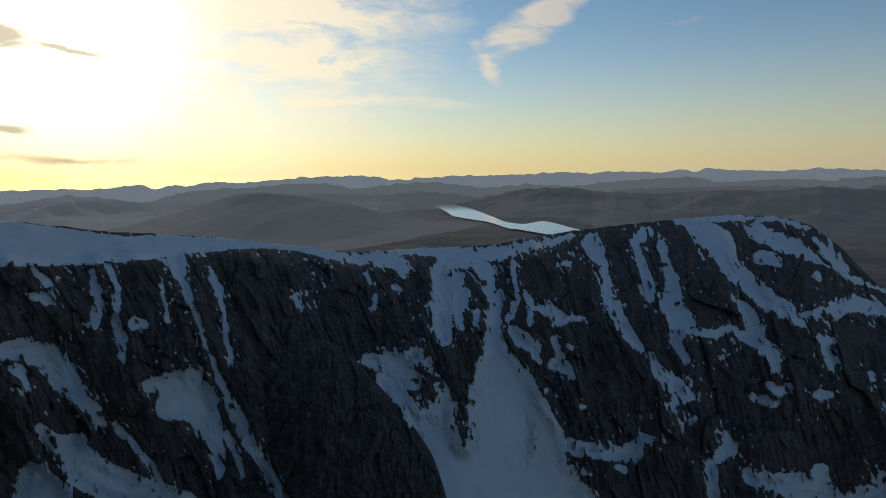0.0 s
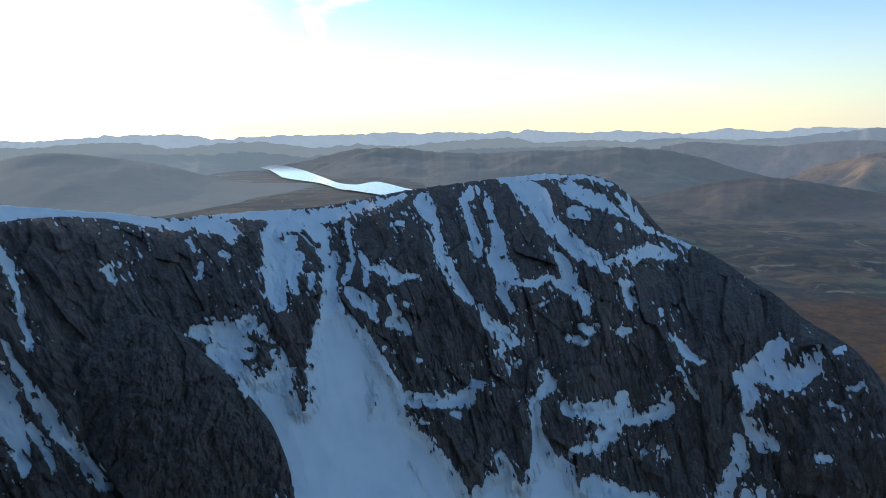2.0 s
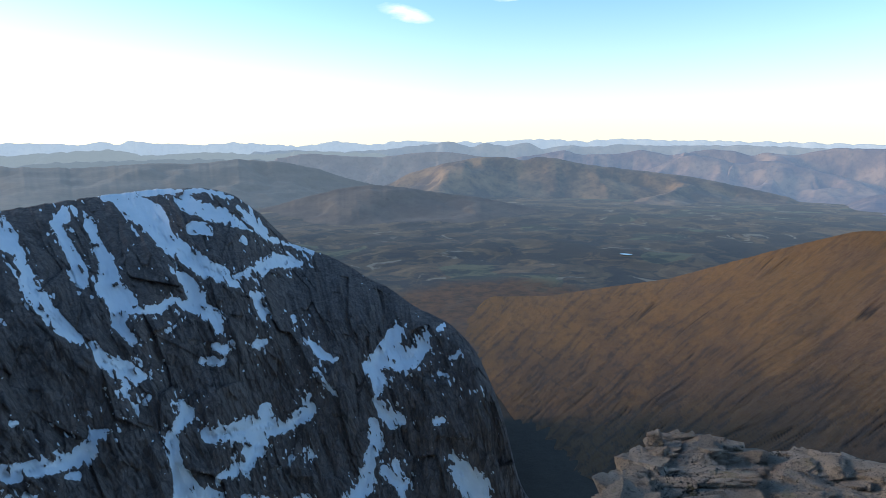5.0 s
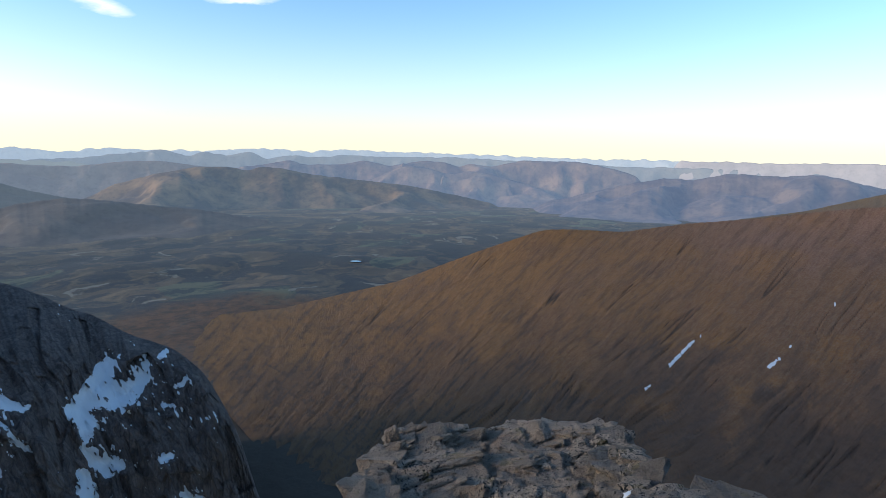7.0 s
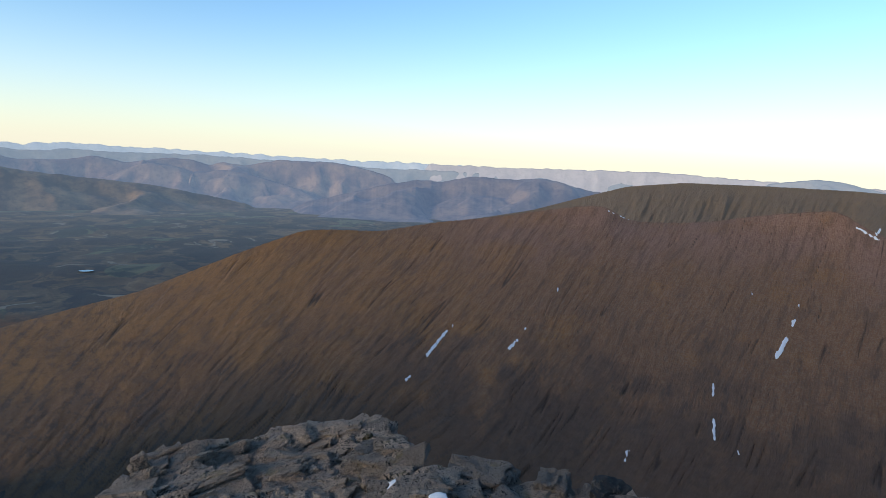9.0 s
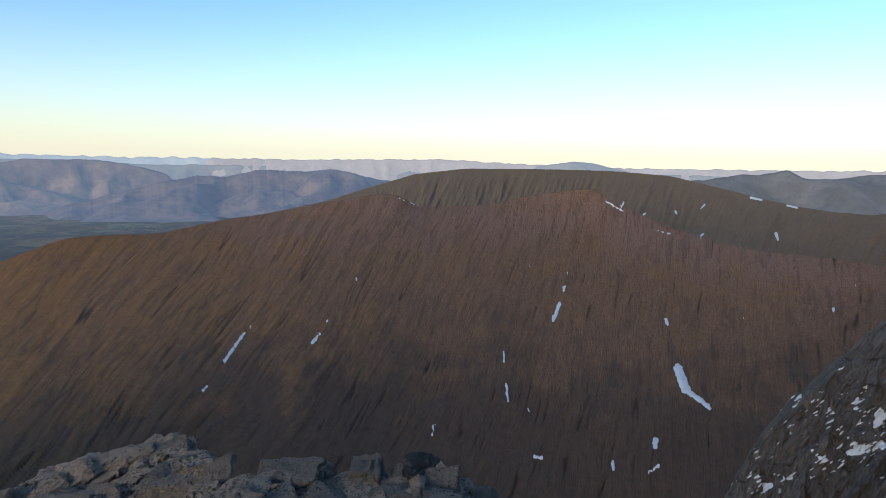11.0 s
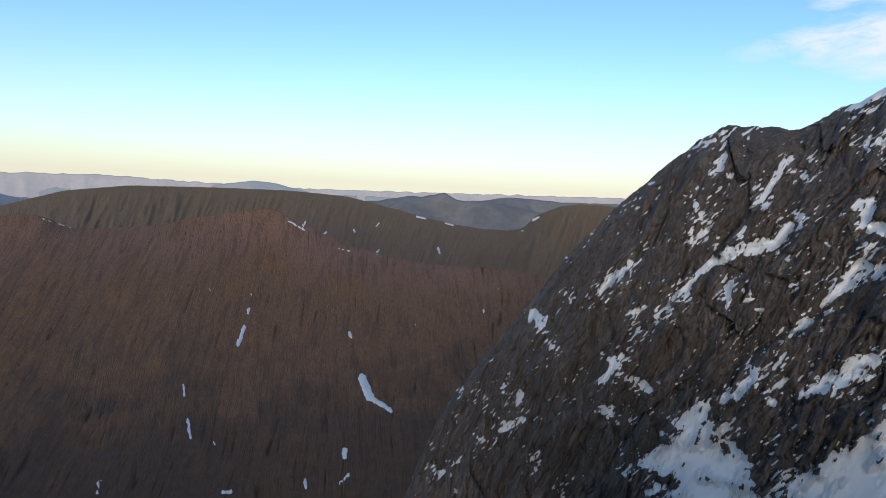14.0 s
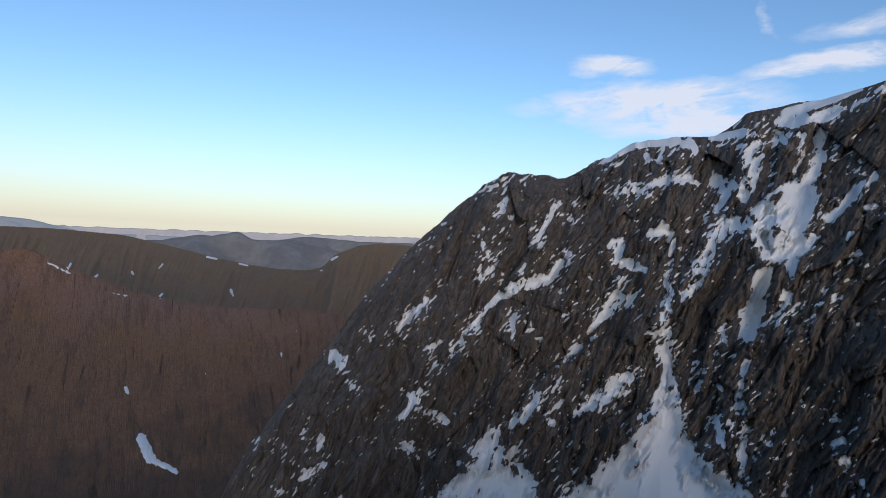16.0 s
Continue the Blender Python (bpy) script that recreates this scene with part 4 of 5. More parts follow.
cut = np.maximum(0, 0.085 - np.abs(perlin(F * 0.95, mor.e * 0.04, 81))) / 0.085 * smooth(0.1 + 2.0 * fbm(F / 2, mor.e / 3.5, 3, 89))
fine = np.maximum(0, 0.11 - np.abs(perlin(F * 1.4, mor.e * 0.08, 84))) / 0.11 * smooth(2.2 * fbm(F / 1.5, mor.e / 2.5, 3, 90))
stone = (0.55 + 0.35 * smooth((mor.b - 85) / 20)) * smooth((-14 - mor.e + 5 * fbm(mor.b / 5, mor.e / 5, 5, 88, 0.65)) / 10) + 0.45 * smooth(2.5 * fbm(F * 1.6, mor.e / 3, 4, 92, 0.65) - 0.5)
calmer = smooth((mor.b - 56) / 16) * 0.8 + 0.2
cut, fine = cut * calmer, fine * calmer
streak = 0.30 + 0.6 * cut + 0.22 * fine
stone = np.clip(stone + 0.35 * smooth(2.4 * fbm(mor.b * 1.1, mor.e * 1.6, 5, 93, 0.65) - 0.35) * smooth((80 - mor.b) / 14), 0, 1)
relief = -3.2 * cut - 1.0 * fine + 2.0 * fbm(F * 0.8, mor.e * 0.10, 3, 86, 0.55) + 1.3 * fbm(F, mor.e, 3, 83, 0.6) + 5 * fbm(mor.b / 11, mor.e / 9, 3, 87)
hold = smooth(mor.s * 8) * mor.front * smooth((mor.b - 46) / 12)
sd = gullies(mor.b, mor.e, MOR_SNOW)
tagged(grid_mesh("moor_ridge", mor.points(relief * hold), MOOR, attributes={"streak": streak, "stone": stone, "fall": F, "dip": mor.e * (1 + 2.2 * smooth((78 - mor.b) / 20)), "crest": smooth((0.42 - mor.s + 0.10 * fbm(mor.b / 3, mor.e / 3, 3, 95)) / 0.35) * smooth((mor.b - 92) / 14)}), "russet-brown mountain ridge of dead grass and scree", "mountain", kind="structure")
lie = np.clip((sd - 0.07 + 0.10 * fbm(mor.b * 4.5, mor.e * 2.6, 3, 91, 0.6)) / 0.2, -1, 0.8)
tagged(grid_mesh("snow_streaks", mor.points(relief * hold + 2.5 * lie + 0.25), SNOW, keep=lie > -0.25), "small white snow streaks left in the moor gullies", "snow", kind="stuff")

# flat-topped mountain behind it
AON_CREST = [(100, 2350, -226.3), (105.5, 2300, -175.0), (109.5, 2300, -122.6), (113.7, 2300, -70.3), (118.3, 2300, -46.2), (125, 2300, -42.2), (131.1, 2290, -42.0), (136.4, 2250, -53.0), (141.7, 2180, -95.2), (143.8, 2140, -112.2), (146.4, 2110, -129.1), (149, 2070, -137.5), (151.5, 2020, -135.9), (153, 1990, -121.7), (153.9, 1975, -82.8), (156.2, 1950, -46.0), (158.1, 1930, -35.4), (160.5, 1930, -37.1), (166, 1930, -60.7)]
AON_FOOT = [(100, 1600, -330), (130, 1500, -330), (150, 1400, -330), (166, 1300, -330)]
aon = Slope(AON_CREST, AON_FOOT, 100, 166, 800, 110, bulge=-0.1, soft=0.35)
fall = aon.b - 0.3 * (aon.e + 3)
streak = 0.30 + 0.25 * np.maximum(0, 0.10 - np.abs(perlin(fall * 0.9, aon.e * 0.02, 101))) / 0.10 * smooth(0.3 + 2 * fbm(fall / 2, aon.e, 2, 102))
relief = (18 * ridged(fall * 0.42, aon.e * 0.12, 3, 103) + 14 * ridged(fall * 1.3, aon.e * 0.2, 2, 104) + 6 * fbm(fall, aon.e * 0.8, 3, 106)) * smooth(aon.s * 5) * aon.front
lie = np.clip((gullies(aon.b, aon.e, AON_SNOW) - 0.03) / 0.12, -1, 0.8)
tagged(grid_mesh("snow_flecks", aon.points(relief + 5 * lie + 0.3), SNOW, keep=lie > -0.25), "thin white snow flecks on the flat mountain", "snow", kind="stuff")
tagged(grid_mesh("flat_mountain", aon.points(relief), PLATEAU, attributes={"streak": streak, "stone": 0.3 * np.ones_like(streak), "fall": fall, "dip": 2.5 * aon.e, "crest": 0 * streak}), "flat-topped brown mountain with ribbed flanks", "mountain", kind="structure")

# ---------------------------------------------------------------- great face, and an unseen wall added behind the viewpoint
FACE_CREST = [(143, 330, -175), (145, 335, -143), (147.2, 340, -118), (150.9, 345, -89), (154.3, 350, -61.6), (156.7, 352, -38.9), (159.7, 355, -18.7), (161.7, 357, -3.4), (163.4, 358, 7), (166.2, 360, 23), (167.4, 360, 31.6), (170, 360, 39),
              (174.9, 360, 35.8), (177.8, 360, 47), (180.2, 358, 55.6), (184.4, 354, 59.9), (187.1, 350, 59.7), (189.2, 348, 66.3), (189.6, 347, 70), (192.1, 343, 71.6), (194.8, 340, 73.3), (197.1, 336, 76), (199.1, 333, 79.8), (204, 325, 86)]
FACE_FOOT = [(143, 310, -190), (150, 270, -178), (165, 235, -152), (185, 220, -130), (204, 210, -110)]
face = Slope(FACE_CREST, FACE_FOOT, 143, 204, 1050, 480, bulge=0.2, soft=0.25, jag=1.5)
U, V = face.b * 6.3, face.e * 6.3
wx = 4 * fbm(U / 40, V / 50, 2, 105)
G = U - 0.38 * V + wx
f1, j1 = facets(G / 17, (V + 0.3 * U) / 36, 121)
f2, j2 = facets(G / 5, (V + 0.5 * wx) / 13, 122)
f3, j3 = facets(G / 1.9, (V + 0.5 * wx) / 5.2, 123)
proud = 1.2 * f1 + 0.8 * f2 + 0.5 * f3
sd = 0.01 + ragged(face.b, face.e, FACE_SNOW, FACE_RIBS, 6.3, -0.35, 210, proud, 0.27, 0.85 * smooth((0.05 - face.s) / 0.03), -0.02)
speck = 0.34 * (fbm((U - V * 0.9) / 2.0, (V + 0.6 * U) / 6.0, 4, 141, 0.5) - 0.86 - 0.12 * smooth((166 - face.b) / 8) + 0.5 * fbm(U / 22, V / 22, 3, 145) - 0.40 * f2 + 0.45 * smooth((sd + 1.2) / 1.0))
edge = np.minimum(face.s * 14, 1) * face.front * smooth((face.b - 143) / 3)
fade = (0.25 + 0.75 * np.minimum(face.s * 16, 1)) * face.front
low = (12 * ridged((U - V * 0.35 + wx) / 50, V / 130, 3, 111) - 5 * smooth((sd + 0.3) / 0.8)) * edge
rough = (5.5 * f1 + 2.5 * f2 + 1.5 * f3 + 3.0 * ridged(G / 8, V / 48, 3, 133) + 1.2 * ridged(G / 2.6, V / 16, 2, 134) - 0.8 * j1 - 0.5 * j2 - 0.2 * j3 + 0.9 * fbm(U / 5, V / 14, 4, 130, 0.5) + 0.25 * fbm(U / 1.8, V / 3.2, 2, 131)) * fade
depth = np.maximum(sd, speck)
rock, snow = snow_over(low + rough, low + (2 * fbm(U / 30, V / 30, 2, 132) - 0.6) * fade, depth, 0.25)
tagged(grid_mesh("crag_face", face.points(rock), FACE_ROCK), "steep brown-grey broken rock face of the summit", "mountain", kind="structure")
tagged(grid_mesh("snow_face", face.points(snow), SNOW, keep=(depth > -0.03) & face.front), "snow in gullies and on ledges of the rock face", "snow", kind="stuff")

# added out of view to close the corrie; heights set by the shade on the face
WALL_CREST = [(204, 326, 86), (215, 310, 78), (230, 300, 62), (250, 290, 48), (270, 290, 42), (290, 300, 22), (305, 330, 0), (317, 365, -13)]
WALL_FOOT = [(204, 212, -110), (225, 170, -100), (250, 140, -95), (290, 170, -120), (317, 250, -172)]
wall = Slope(WALL_CREST, WALL_FOOT, 204, 317, 300, 90, bulge=0.2)
U, V = wall.b * 5, wall.e * 5
tagged(grid_mesh("corrie_wall", wall.points((9 * ridged(U / 40, V / 90, 4, 151) + 2 * fbm(U / 8, V / 12, 4, 152)) * np.minimum(wall.s * 10, 1) * wall.front), ROCK), "unseen dark wall added behind the viewpoint to close the corrie and shade the face", "mountain", kind="structure")

# an unseen ridge added behind the viewpoint, to half hide the sun from the lower face
k, w = np.linspace(0, 1, 110)[:, None], np.linspace(-1, 1, 61)[None, :]
run = 12 + 290 * k
top = np.interp(run, [12, 20, 55, 100, 170, 240, 302], [2, -2, -15, -30, -40, -36, -14]) + 4 * fbm(run / 22, run * 0, 4, 161)
half = 10 + 0.42 * (top + 60)
fallen = np.abs(w) ** 0.85 * (top + 80)
side = w * half + 2.5 * ridged(run / 14, w * 3, 4, 163) * (1 - w * w)
along, across = bearing(240, 1), bearing(330, 1)
spine = np.stack([run * along.x + side * across.x, run * along.y + side * across.y, top - fallen + 3 * facets(run / 9 + 0 * w, w * 6 + 0 * run, 164)[0]], -1)
tagged(grid_mesh("ridge_spine", spine, ROCK), "unseen dark rock ridge added behind the viewpoint to shade the face", "ridge", kind="structure")

# ---------------------------------------------------------------- distant hills


def hill_range(name, r, depth, crest, mat, label, rough=0.12, seed=0, columns=500, spur=260.0, fold=0.22, soft=0.5, foot=None):
    """A range of hills at distance r: crest as (bearing, dip) pairs, made uneven by rough degrees, with spurs every so many metres that run down over depth metres, or to the foot as (bearing, distance) pairs."""
    b = np.linspace(crest[0][0], crest[-1][0], columns)
    e = curve_through(crest, b, soft) + rough * (1.1 * np.abs(perlin(b / 1.7, b * 0 + seed, seed)) + 0.5 * fbm(b / 0.9, b * 0 + seed, 4, seed + 2, 0.55) - 0.25)
    z = r * np.tan(np.radians(e))
    s = np.concatenate([np.linspace(-1, 0, 8)[:-1], np.linspace(0, 1, 44)])[:, None]
    run = curve_through([(p[0], r - p[1]) for p in foot], b, 1.0) if foot else depth
    R = r - np.where(s < 0, 0.25 * depth, run) * s
    B = np.broadcast_to(b, (len(s), columns))
    a = np.radians(B)
    X, Y = R * np.sin(a), R * np.cos(a)
    base = ground_height(B, R) - 14
    ends = smooth((b - b[0]) / 3) * smooth((b[-1] - b) / 3)
    z = base[7] + (np.maximum(z, base[7]) - base[7]) * ends
    t = np.abs(s)
    Z = base + (z - base) * (1 - t) ** 1.35 * (1 + 0.35 * t)
    x, y = a * r / spur, np.minimum(s, 0) * 0.25 * depth / spur + np.maximum(s, 0) * run / spur
    x = x + 0.55 * fbm(x * 0.7, y * 0.7, 3, seed + 4) + 0.25 * y
    relief = 0.9 * fbm(x * 0.8, y * 0.35, 2, seed + 7, 0.35) + 0.16 * fbm(x * 1.6, y * 1.0, 3, seed + 9, 0.45)
    Z = Z + fold * (relief - 0.32) * (z - base + 30) * smooth(s * 6) * smooth((1 - s) * 2.0)
    return tagged(grid_mesh(name, np.stack([X, Y, Z], -1), mat), label, "hills", kind="structure")


# the last two values are the colour and strength of the haze emission
FAR = hill_material("far_hills_blue_haze", (0.22, 0.23, 0.25), (0.30, 0.28, 0.27), (0.54, 0.61, 0.67), 0.56)
FAR2 = hill_material("hills_blue_grey_haze", (0.15, 0.15, 0.155), (0.21, 0.18, 0.16), (0.45, 0.52, 0.60), 0.40)
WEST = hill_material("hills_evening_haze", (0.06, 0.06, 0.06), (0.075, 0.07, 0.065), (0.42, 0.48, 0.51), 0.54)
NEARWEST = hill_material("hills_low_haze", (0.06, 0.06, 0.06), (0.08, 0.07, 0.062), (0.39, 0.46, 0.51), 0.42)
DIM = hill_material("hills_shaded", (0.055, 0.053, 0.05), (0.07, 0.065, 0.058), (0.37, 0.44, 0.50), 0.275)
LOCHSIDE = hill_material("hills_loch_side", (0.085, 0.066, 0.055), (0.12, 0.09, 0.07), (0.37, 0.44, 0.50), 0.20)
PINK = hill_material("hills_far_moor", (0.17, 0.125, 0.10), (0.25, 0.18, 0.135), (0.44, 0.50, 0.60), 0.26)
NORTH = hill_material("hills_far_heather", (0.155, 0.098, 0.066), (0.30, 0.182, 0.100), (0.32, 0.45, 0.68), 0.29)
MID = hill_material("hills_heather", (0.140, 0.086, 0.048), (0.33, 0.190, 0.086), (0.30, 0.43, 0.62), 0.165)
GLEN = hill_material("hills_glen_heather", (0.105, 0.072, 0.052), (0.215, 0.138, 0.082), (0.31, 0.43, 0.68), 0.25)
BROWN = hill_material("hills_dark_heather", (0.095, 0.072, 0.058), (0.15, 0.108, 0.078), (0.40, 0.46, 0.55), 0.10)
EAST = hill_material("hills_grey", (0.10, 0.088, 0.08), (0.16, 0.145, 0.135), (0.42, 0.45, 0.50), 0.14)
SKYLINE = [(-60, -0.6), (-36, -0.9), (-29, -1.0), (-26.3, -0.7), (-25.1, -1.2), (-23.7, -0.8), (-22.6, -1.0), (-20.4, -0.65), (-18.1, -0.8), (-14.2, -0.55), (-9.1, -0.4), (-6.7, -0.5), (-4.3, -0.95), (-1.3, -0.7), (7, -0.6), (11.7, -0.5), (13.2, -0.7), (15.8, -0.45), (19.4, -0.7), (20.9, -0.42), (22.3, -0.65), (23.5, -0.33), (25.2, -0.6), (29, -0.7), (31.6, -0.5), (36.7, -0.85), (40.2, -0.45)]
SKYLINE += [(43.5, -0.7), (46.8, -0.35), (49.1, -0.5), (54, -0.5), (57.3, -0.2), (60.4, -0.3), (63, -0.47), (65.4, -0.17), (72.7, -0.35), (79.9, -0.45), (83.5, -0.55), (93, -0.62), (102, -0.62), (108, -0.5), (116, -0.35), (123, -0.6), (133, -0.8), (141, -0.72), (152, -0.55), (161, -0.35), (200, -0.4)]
FAR_EAST = hill_material("far_hills_pink_haze", (0.22, 0.21, 0.21), (0.29, 0.26, 0.25), (0.62, 0.57, 0.58), 0.44)
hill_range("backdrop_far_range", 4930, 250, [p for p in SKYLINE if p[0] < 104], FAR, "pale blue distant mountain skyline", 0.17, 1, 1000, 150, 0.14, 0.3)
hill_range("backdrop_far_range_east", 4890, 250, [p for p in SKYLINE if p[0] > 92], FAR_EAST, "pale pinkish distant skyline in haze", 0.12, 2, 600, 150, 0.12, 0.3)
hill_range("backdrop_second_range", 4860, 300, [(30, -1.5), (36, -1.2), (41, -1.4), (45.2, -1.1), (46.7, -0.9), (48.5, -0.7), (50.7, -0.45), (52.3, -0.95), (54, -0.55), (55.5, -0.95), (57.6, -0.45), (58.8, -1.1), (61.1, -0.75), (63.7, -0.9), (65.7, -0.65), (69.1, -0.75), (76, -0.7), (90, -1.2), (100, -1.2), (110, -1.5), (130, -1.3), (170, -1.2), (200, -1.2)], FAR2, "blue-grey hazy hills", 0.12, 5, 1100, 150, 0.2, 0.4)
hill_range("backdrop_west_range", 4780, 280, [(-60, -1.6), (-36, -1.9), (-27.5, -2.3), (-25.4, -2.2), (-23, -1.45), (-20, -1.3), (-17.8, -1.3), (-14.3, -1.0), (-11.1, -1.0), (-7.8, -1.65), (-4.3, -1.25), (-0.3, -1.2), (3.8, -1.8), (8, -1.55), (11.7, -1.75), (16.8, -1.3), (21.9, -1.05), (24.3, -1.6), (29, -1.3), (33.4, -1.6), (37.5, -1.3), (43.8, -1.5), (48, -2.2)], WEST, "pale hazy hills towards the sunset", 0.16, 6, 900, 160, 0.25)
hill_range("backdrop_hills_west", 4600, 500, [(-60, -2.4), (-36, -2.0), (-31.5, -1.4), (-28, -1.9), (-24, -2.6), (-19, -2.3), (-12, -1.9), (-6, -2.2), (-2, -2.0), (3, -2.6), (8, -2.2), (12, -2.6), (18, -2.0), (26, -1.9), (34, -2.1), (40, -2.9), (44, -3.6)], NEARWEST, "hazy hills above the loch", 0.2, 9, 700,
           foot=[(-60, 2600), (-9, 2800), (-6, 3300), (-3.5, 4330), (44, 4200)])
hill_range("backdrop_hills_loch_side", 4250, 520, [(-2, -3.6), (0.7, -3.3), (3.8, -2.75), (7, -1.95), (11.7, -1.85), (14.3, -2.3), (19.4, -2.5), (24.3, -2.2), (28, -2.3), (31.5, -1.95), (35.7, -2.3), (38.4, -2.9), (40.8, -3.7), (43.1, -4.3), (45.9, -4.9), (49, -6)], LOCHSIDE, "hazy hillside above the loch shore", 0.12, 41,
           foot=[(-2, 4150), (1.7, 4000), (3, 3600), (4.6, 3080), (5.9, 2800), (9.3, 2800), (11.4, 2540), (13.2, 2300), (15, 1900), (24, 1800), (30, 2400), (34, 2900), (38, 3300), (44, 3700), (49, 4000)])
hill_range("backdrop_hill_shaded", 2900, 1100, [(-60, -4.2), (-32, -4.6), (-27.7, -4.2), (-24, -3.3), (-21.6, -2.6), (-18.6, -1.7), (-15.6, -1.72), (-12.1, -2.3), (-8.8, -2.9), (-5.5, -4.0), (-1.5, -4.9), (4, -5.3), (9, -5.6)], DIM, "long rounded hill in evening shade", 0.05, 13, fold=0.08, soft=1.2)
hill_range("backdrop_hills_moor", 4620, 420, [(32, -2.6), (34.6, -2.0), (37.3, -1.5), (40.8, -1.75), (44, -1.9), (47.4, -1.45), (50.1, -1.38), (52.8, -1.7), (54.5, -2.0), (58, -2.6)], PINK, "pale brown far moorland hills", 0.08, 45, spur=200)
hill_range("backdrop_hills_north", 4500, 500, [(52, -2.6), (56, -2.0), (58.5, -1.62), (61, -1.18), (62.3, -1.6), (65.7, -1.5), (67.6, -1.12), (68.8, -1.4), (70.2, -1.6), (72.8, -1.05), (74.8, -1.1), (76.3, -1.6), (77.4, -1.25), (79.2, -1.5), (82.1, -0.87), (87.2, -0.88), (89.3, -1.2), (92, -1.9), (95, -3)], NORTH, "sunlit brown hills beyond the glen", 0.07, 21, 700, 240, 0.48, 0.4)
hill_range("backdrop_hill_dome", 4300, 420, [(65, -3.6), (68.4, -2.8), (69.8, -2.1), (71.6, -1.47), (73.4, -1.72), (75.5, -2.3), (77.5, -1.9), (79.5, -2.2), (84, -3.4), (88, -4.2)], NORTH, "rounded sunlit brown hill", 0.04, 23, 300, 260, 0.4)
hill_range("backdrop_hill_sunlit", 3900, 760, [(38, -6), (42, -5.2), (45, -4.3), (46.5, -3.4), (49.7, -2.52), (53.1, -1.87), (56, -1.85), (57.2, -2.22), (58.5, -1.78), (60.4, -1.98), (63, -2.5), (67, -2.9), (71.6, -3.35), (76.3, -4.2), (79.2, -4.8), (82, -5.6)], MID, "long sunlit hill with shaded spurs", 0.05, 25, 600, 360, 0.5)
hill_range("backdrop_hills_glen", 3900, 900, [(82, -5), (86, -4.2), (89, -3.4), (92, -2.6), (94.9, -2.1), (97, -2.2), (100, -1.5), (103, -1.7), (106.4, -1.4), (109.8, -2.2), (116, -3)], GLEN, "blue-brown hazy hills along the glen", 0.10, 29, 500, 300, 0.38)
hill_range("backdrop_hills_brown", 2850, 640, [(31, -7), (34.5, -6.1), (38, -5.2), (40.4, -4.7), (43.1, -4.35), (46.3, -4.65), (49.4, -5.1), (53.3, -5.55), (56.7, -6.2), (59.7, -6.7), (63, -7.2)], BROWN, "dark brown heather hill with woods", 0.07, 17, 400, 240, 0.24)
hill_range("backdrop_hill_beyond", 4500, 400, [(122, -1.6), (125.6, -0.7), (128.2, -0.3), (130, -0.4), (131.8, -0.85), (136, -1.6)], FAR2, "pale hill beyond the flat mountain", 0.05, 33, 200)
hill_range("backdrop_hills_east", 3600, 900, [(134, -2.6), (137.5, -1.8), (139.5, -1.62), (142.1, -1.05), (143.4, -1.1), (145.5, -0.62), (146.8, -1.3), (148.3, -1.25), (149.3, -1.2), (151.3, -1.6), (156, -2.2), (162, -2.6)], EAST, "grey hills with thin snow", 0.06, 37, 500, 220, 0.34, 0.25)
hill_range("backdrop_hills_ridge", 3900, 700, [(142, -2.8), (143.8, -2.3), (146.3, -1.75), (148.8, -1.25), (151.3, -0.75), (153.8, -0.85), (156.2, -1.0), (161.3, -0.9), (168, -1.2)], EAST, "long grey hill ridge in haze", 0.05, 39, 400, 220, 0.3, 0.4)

# low sheet over the brown ground, added to carry the haze emission
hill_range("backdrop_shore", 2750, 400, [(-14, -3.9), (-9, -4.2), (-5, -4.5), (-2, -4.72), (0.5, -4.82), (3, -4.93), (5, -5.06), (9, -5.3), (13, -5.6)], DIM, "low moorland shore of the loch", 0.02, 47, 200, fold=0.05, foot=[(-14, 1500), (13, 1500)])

# ---------------------------------------------------------------- water on the valley floor


def water(name, z, shore, label):
    """A sheet of water with its shore as (bearing, dip) pairs."""
    me = bpy.data.meshes.new(name)
    bm = bmesh.new()
    n = len(shore)
    ring = []
    for k in range(n * 6):
        t, i = (k % 6) / 6, k // 6
        p = [shore[(i + j) % n] for j in (-1, 0, 1, 2)]
        q = [0.5 * (2 * p[1][m] + (p[2][m] - p[0][m]) * t + (2 * p[0][m] - 5 * p[1][m] + 4 * p[2][m] - p[3][m]) * t * t + (3 * p[1][m] - p[0][m] - 3 * p[2][m] + p[3][m]) * t ** 3) for m in (0, 1)]
        ring.append(bm.verts.new(bearing(q[0], -z / math.tan(radians(-q[1])) * -1 if q[1] > 0 else z / math.tan(radians(q[1])), z)))
    f = bm.faces.new(ring)
    if f.normal.z < 0:
        f.normal_flip()
    bm.normal_update()
    bmesh.ops.recalc_face_normals(bm, faces=bm.faces)
    bm.to_mesh(me)
    bm.free()
    me.materials.append(WATER)
    return tagged(new(name, me), label, "water", kind="structure")


water("water_loch", -233, ((-1.0, -3.38), (0.3, -3.20), (1.7, -3.47), (3.0, -3.86), (4.6, -4.5), (5.9, -5.0), (7.5, -5.17), (9.3, -4.95), (11.4, -5.45), (13.2, -6.0), (12, -6.5), (8.7, -6.0), (6.9, -5.68), (5.9, -5.55), (4.2, -4.98), (2.4, -4.66), (0.9, -4.36), (0.3, -3.98), (-0.3, -3.62)), "long bright loch reflecting the evening sky")
water("water_pond", -318, ((66.2, -10.38), (66.9, -10.34), (67.3, -10.44), (66.6, -10.48)), "small pond in the moor")

# ---------------------------------------------------------------- the ridge underfoot and its rocks


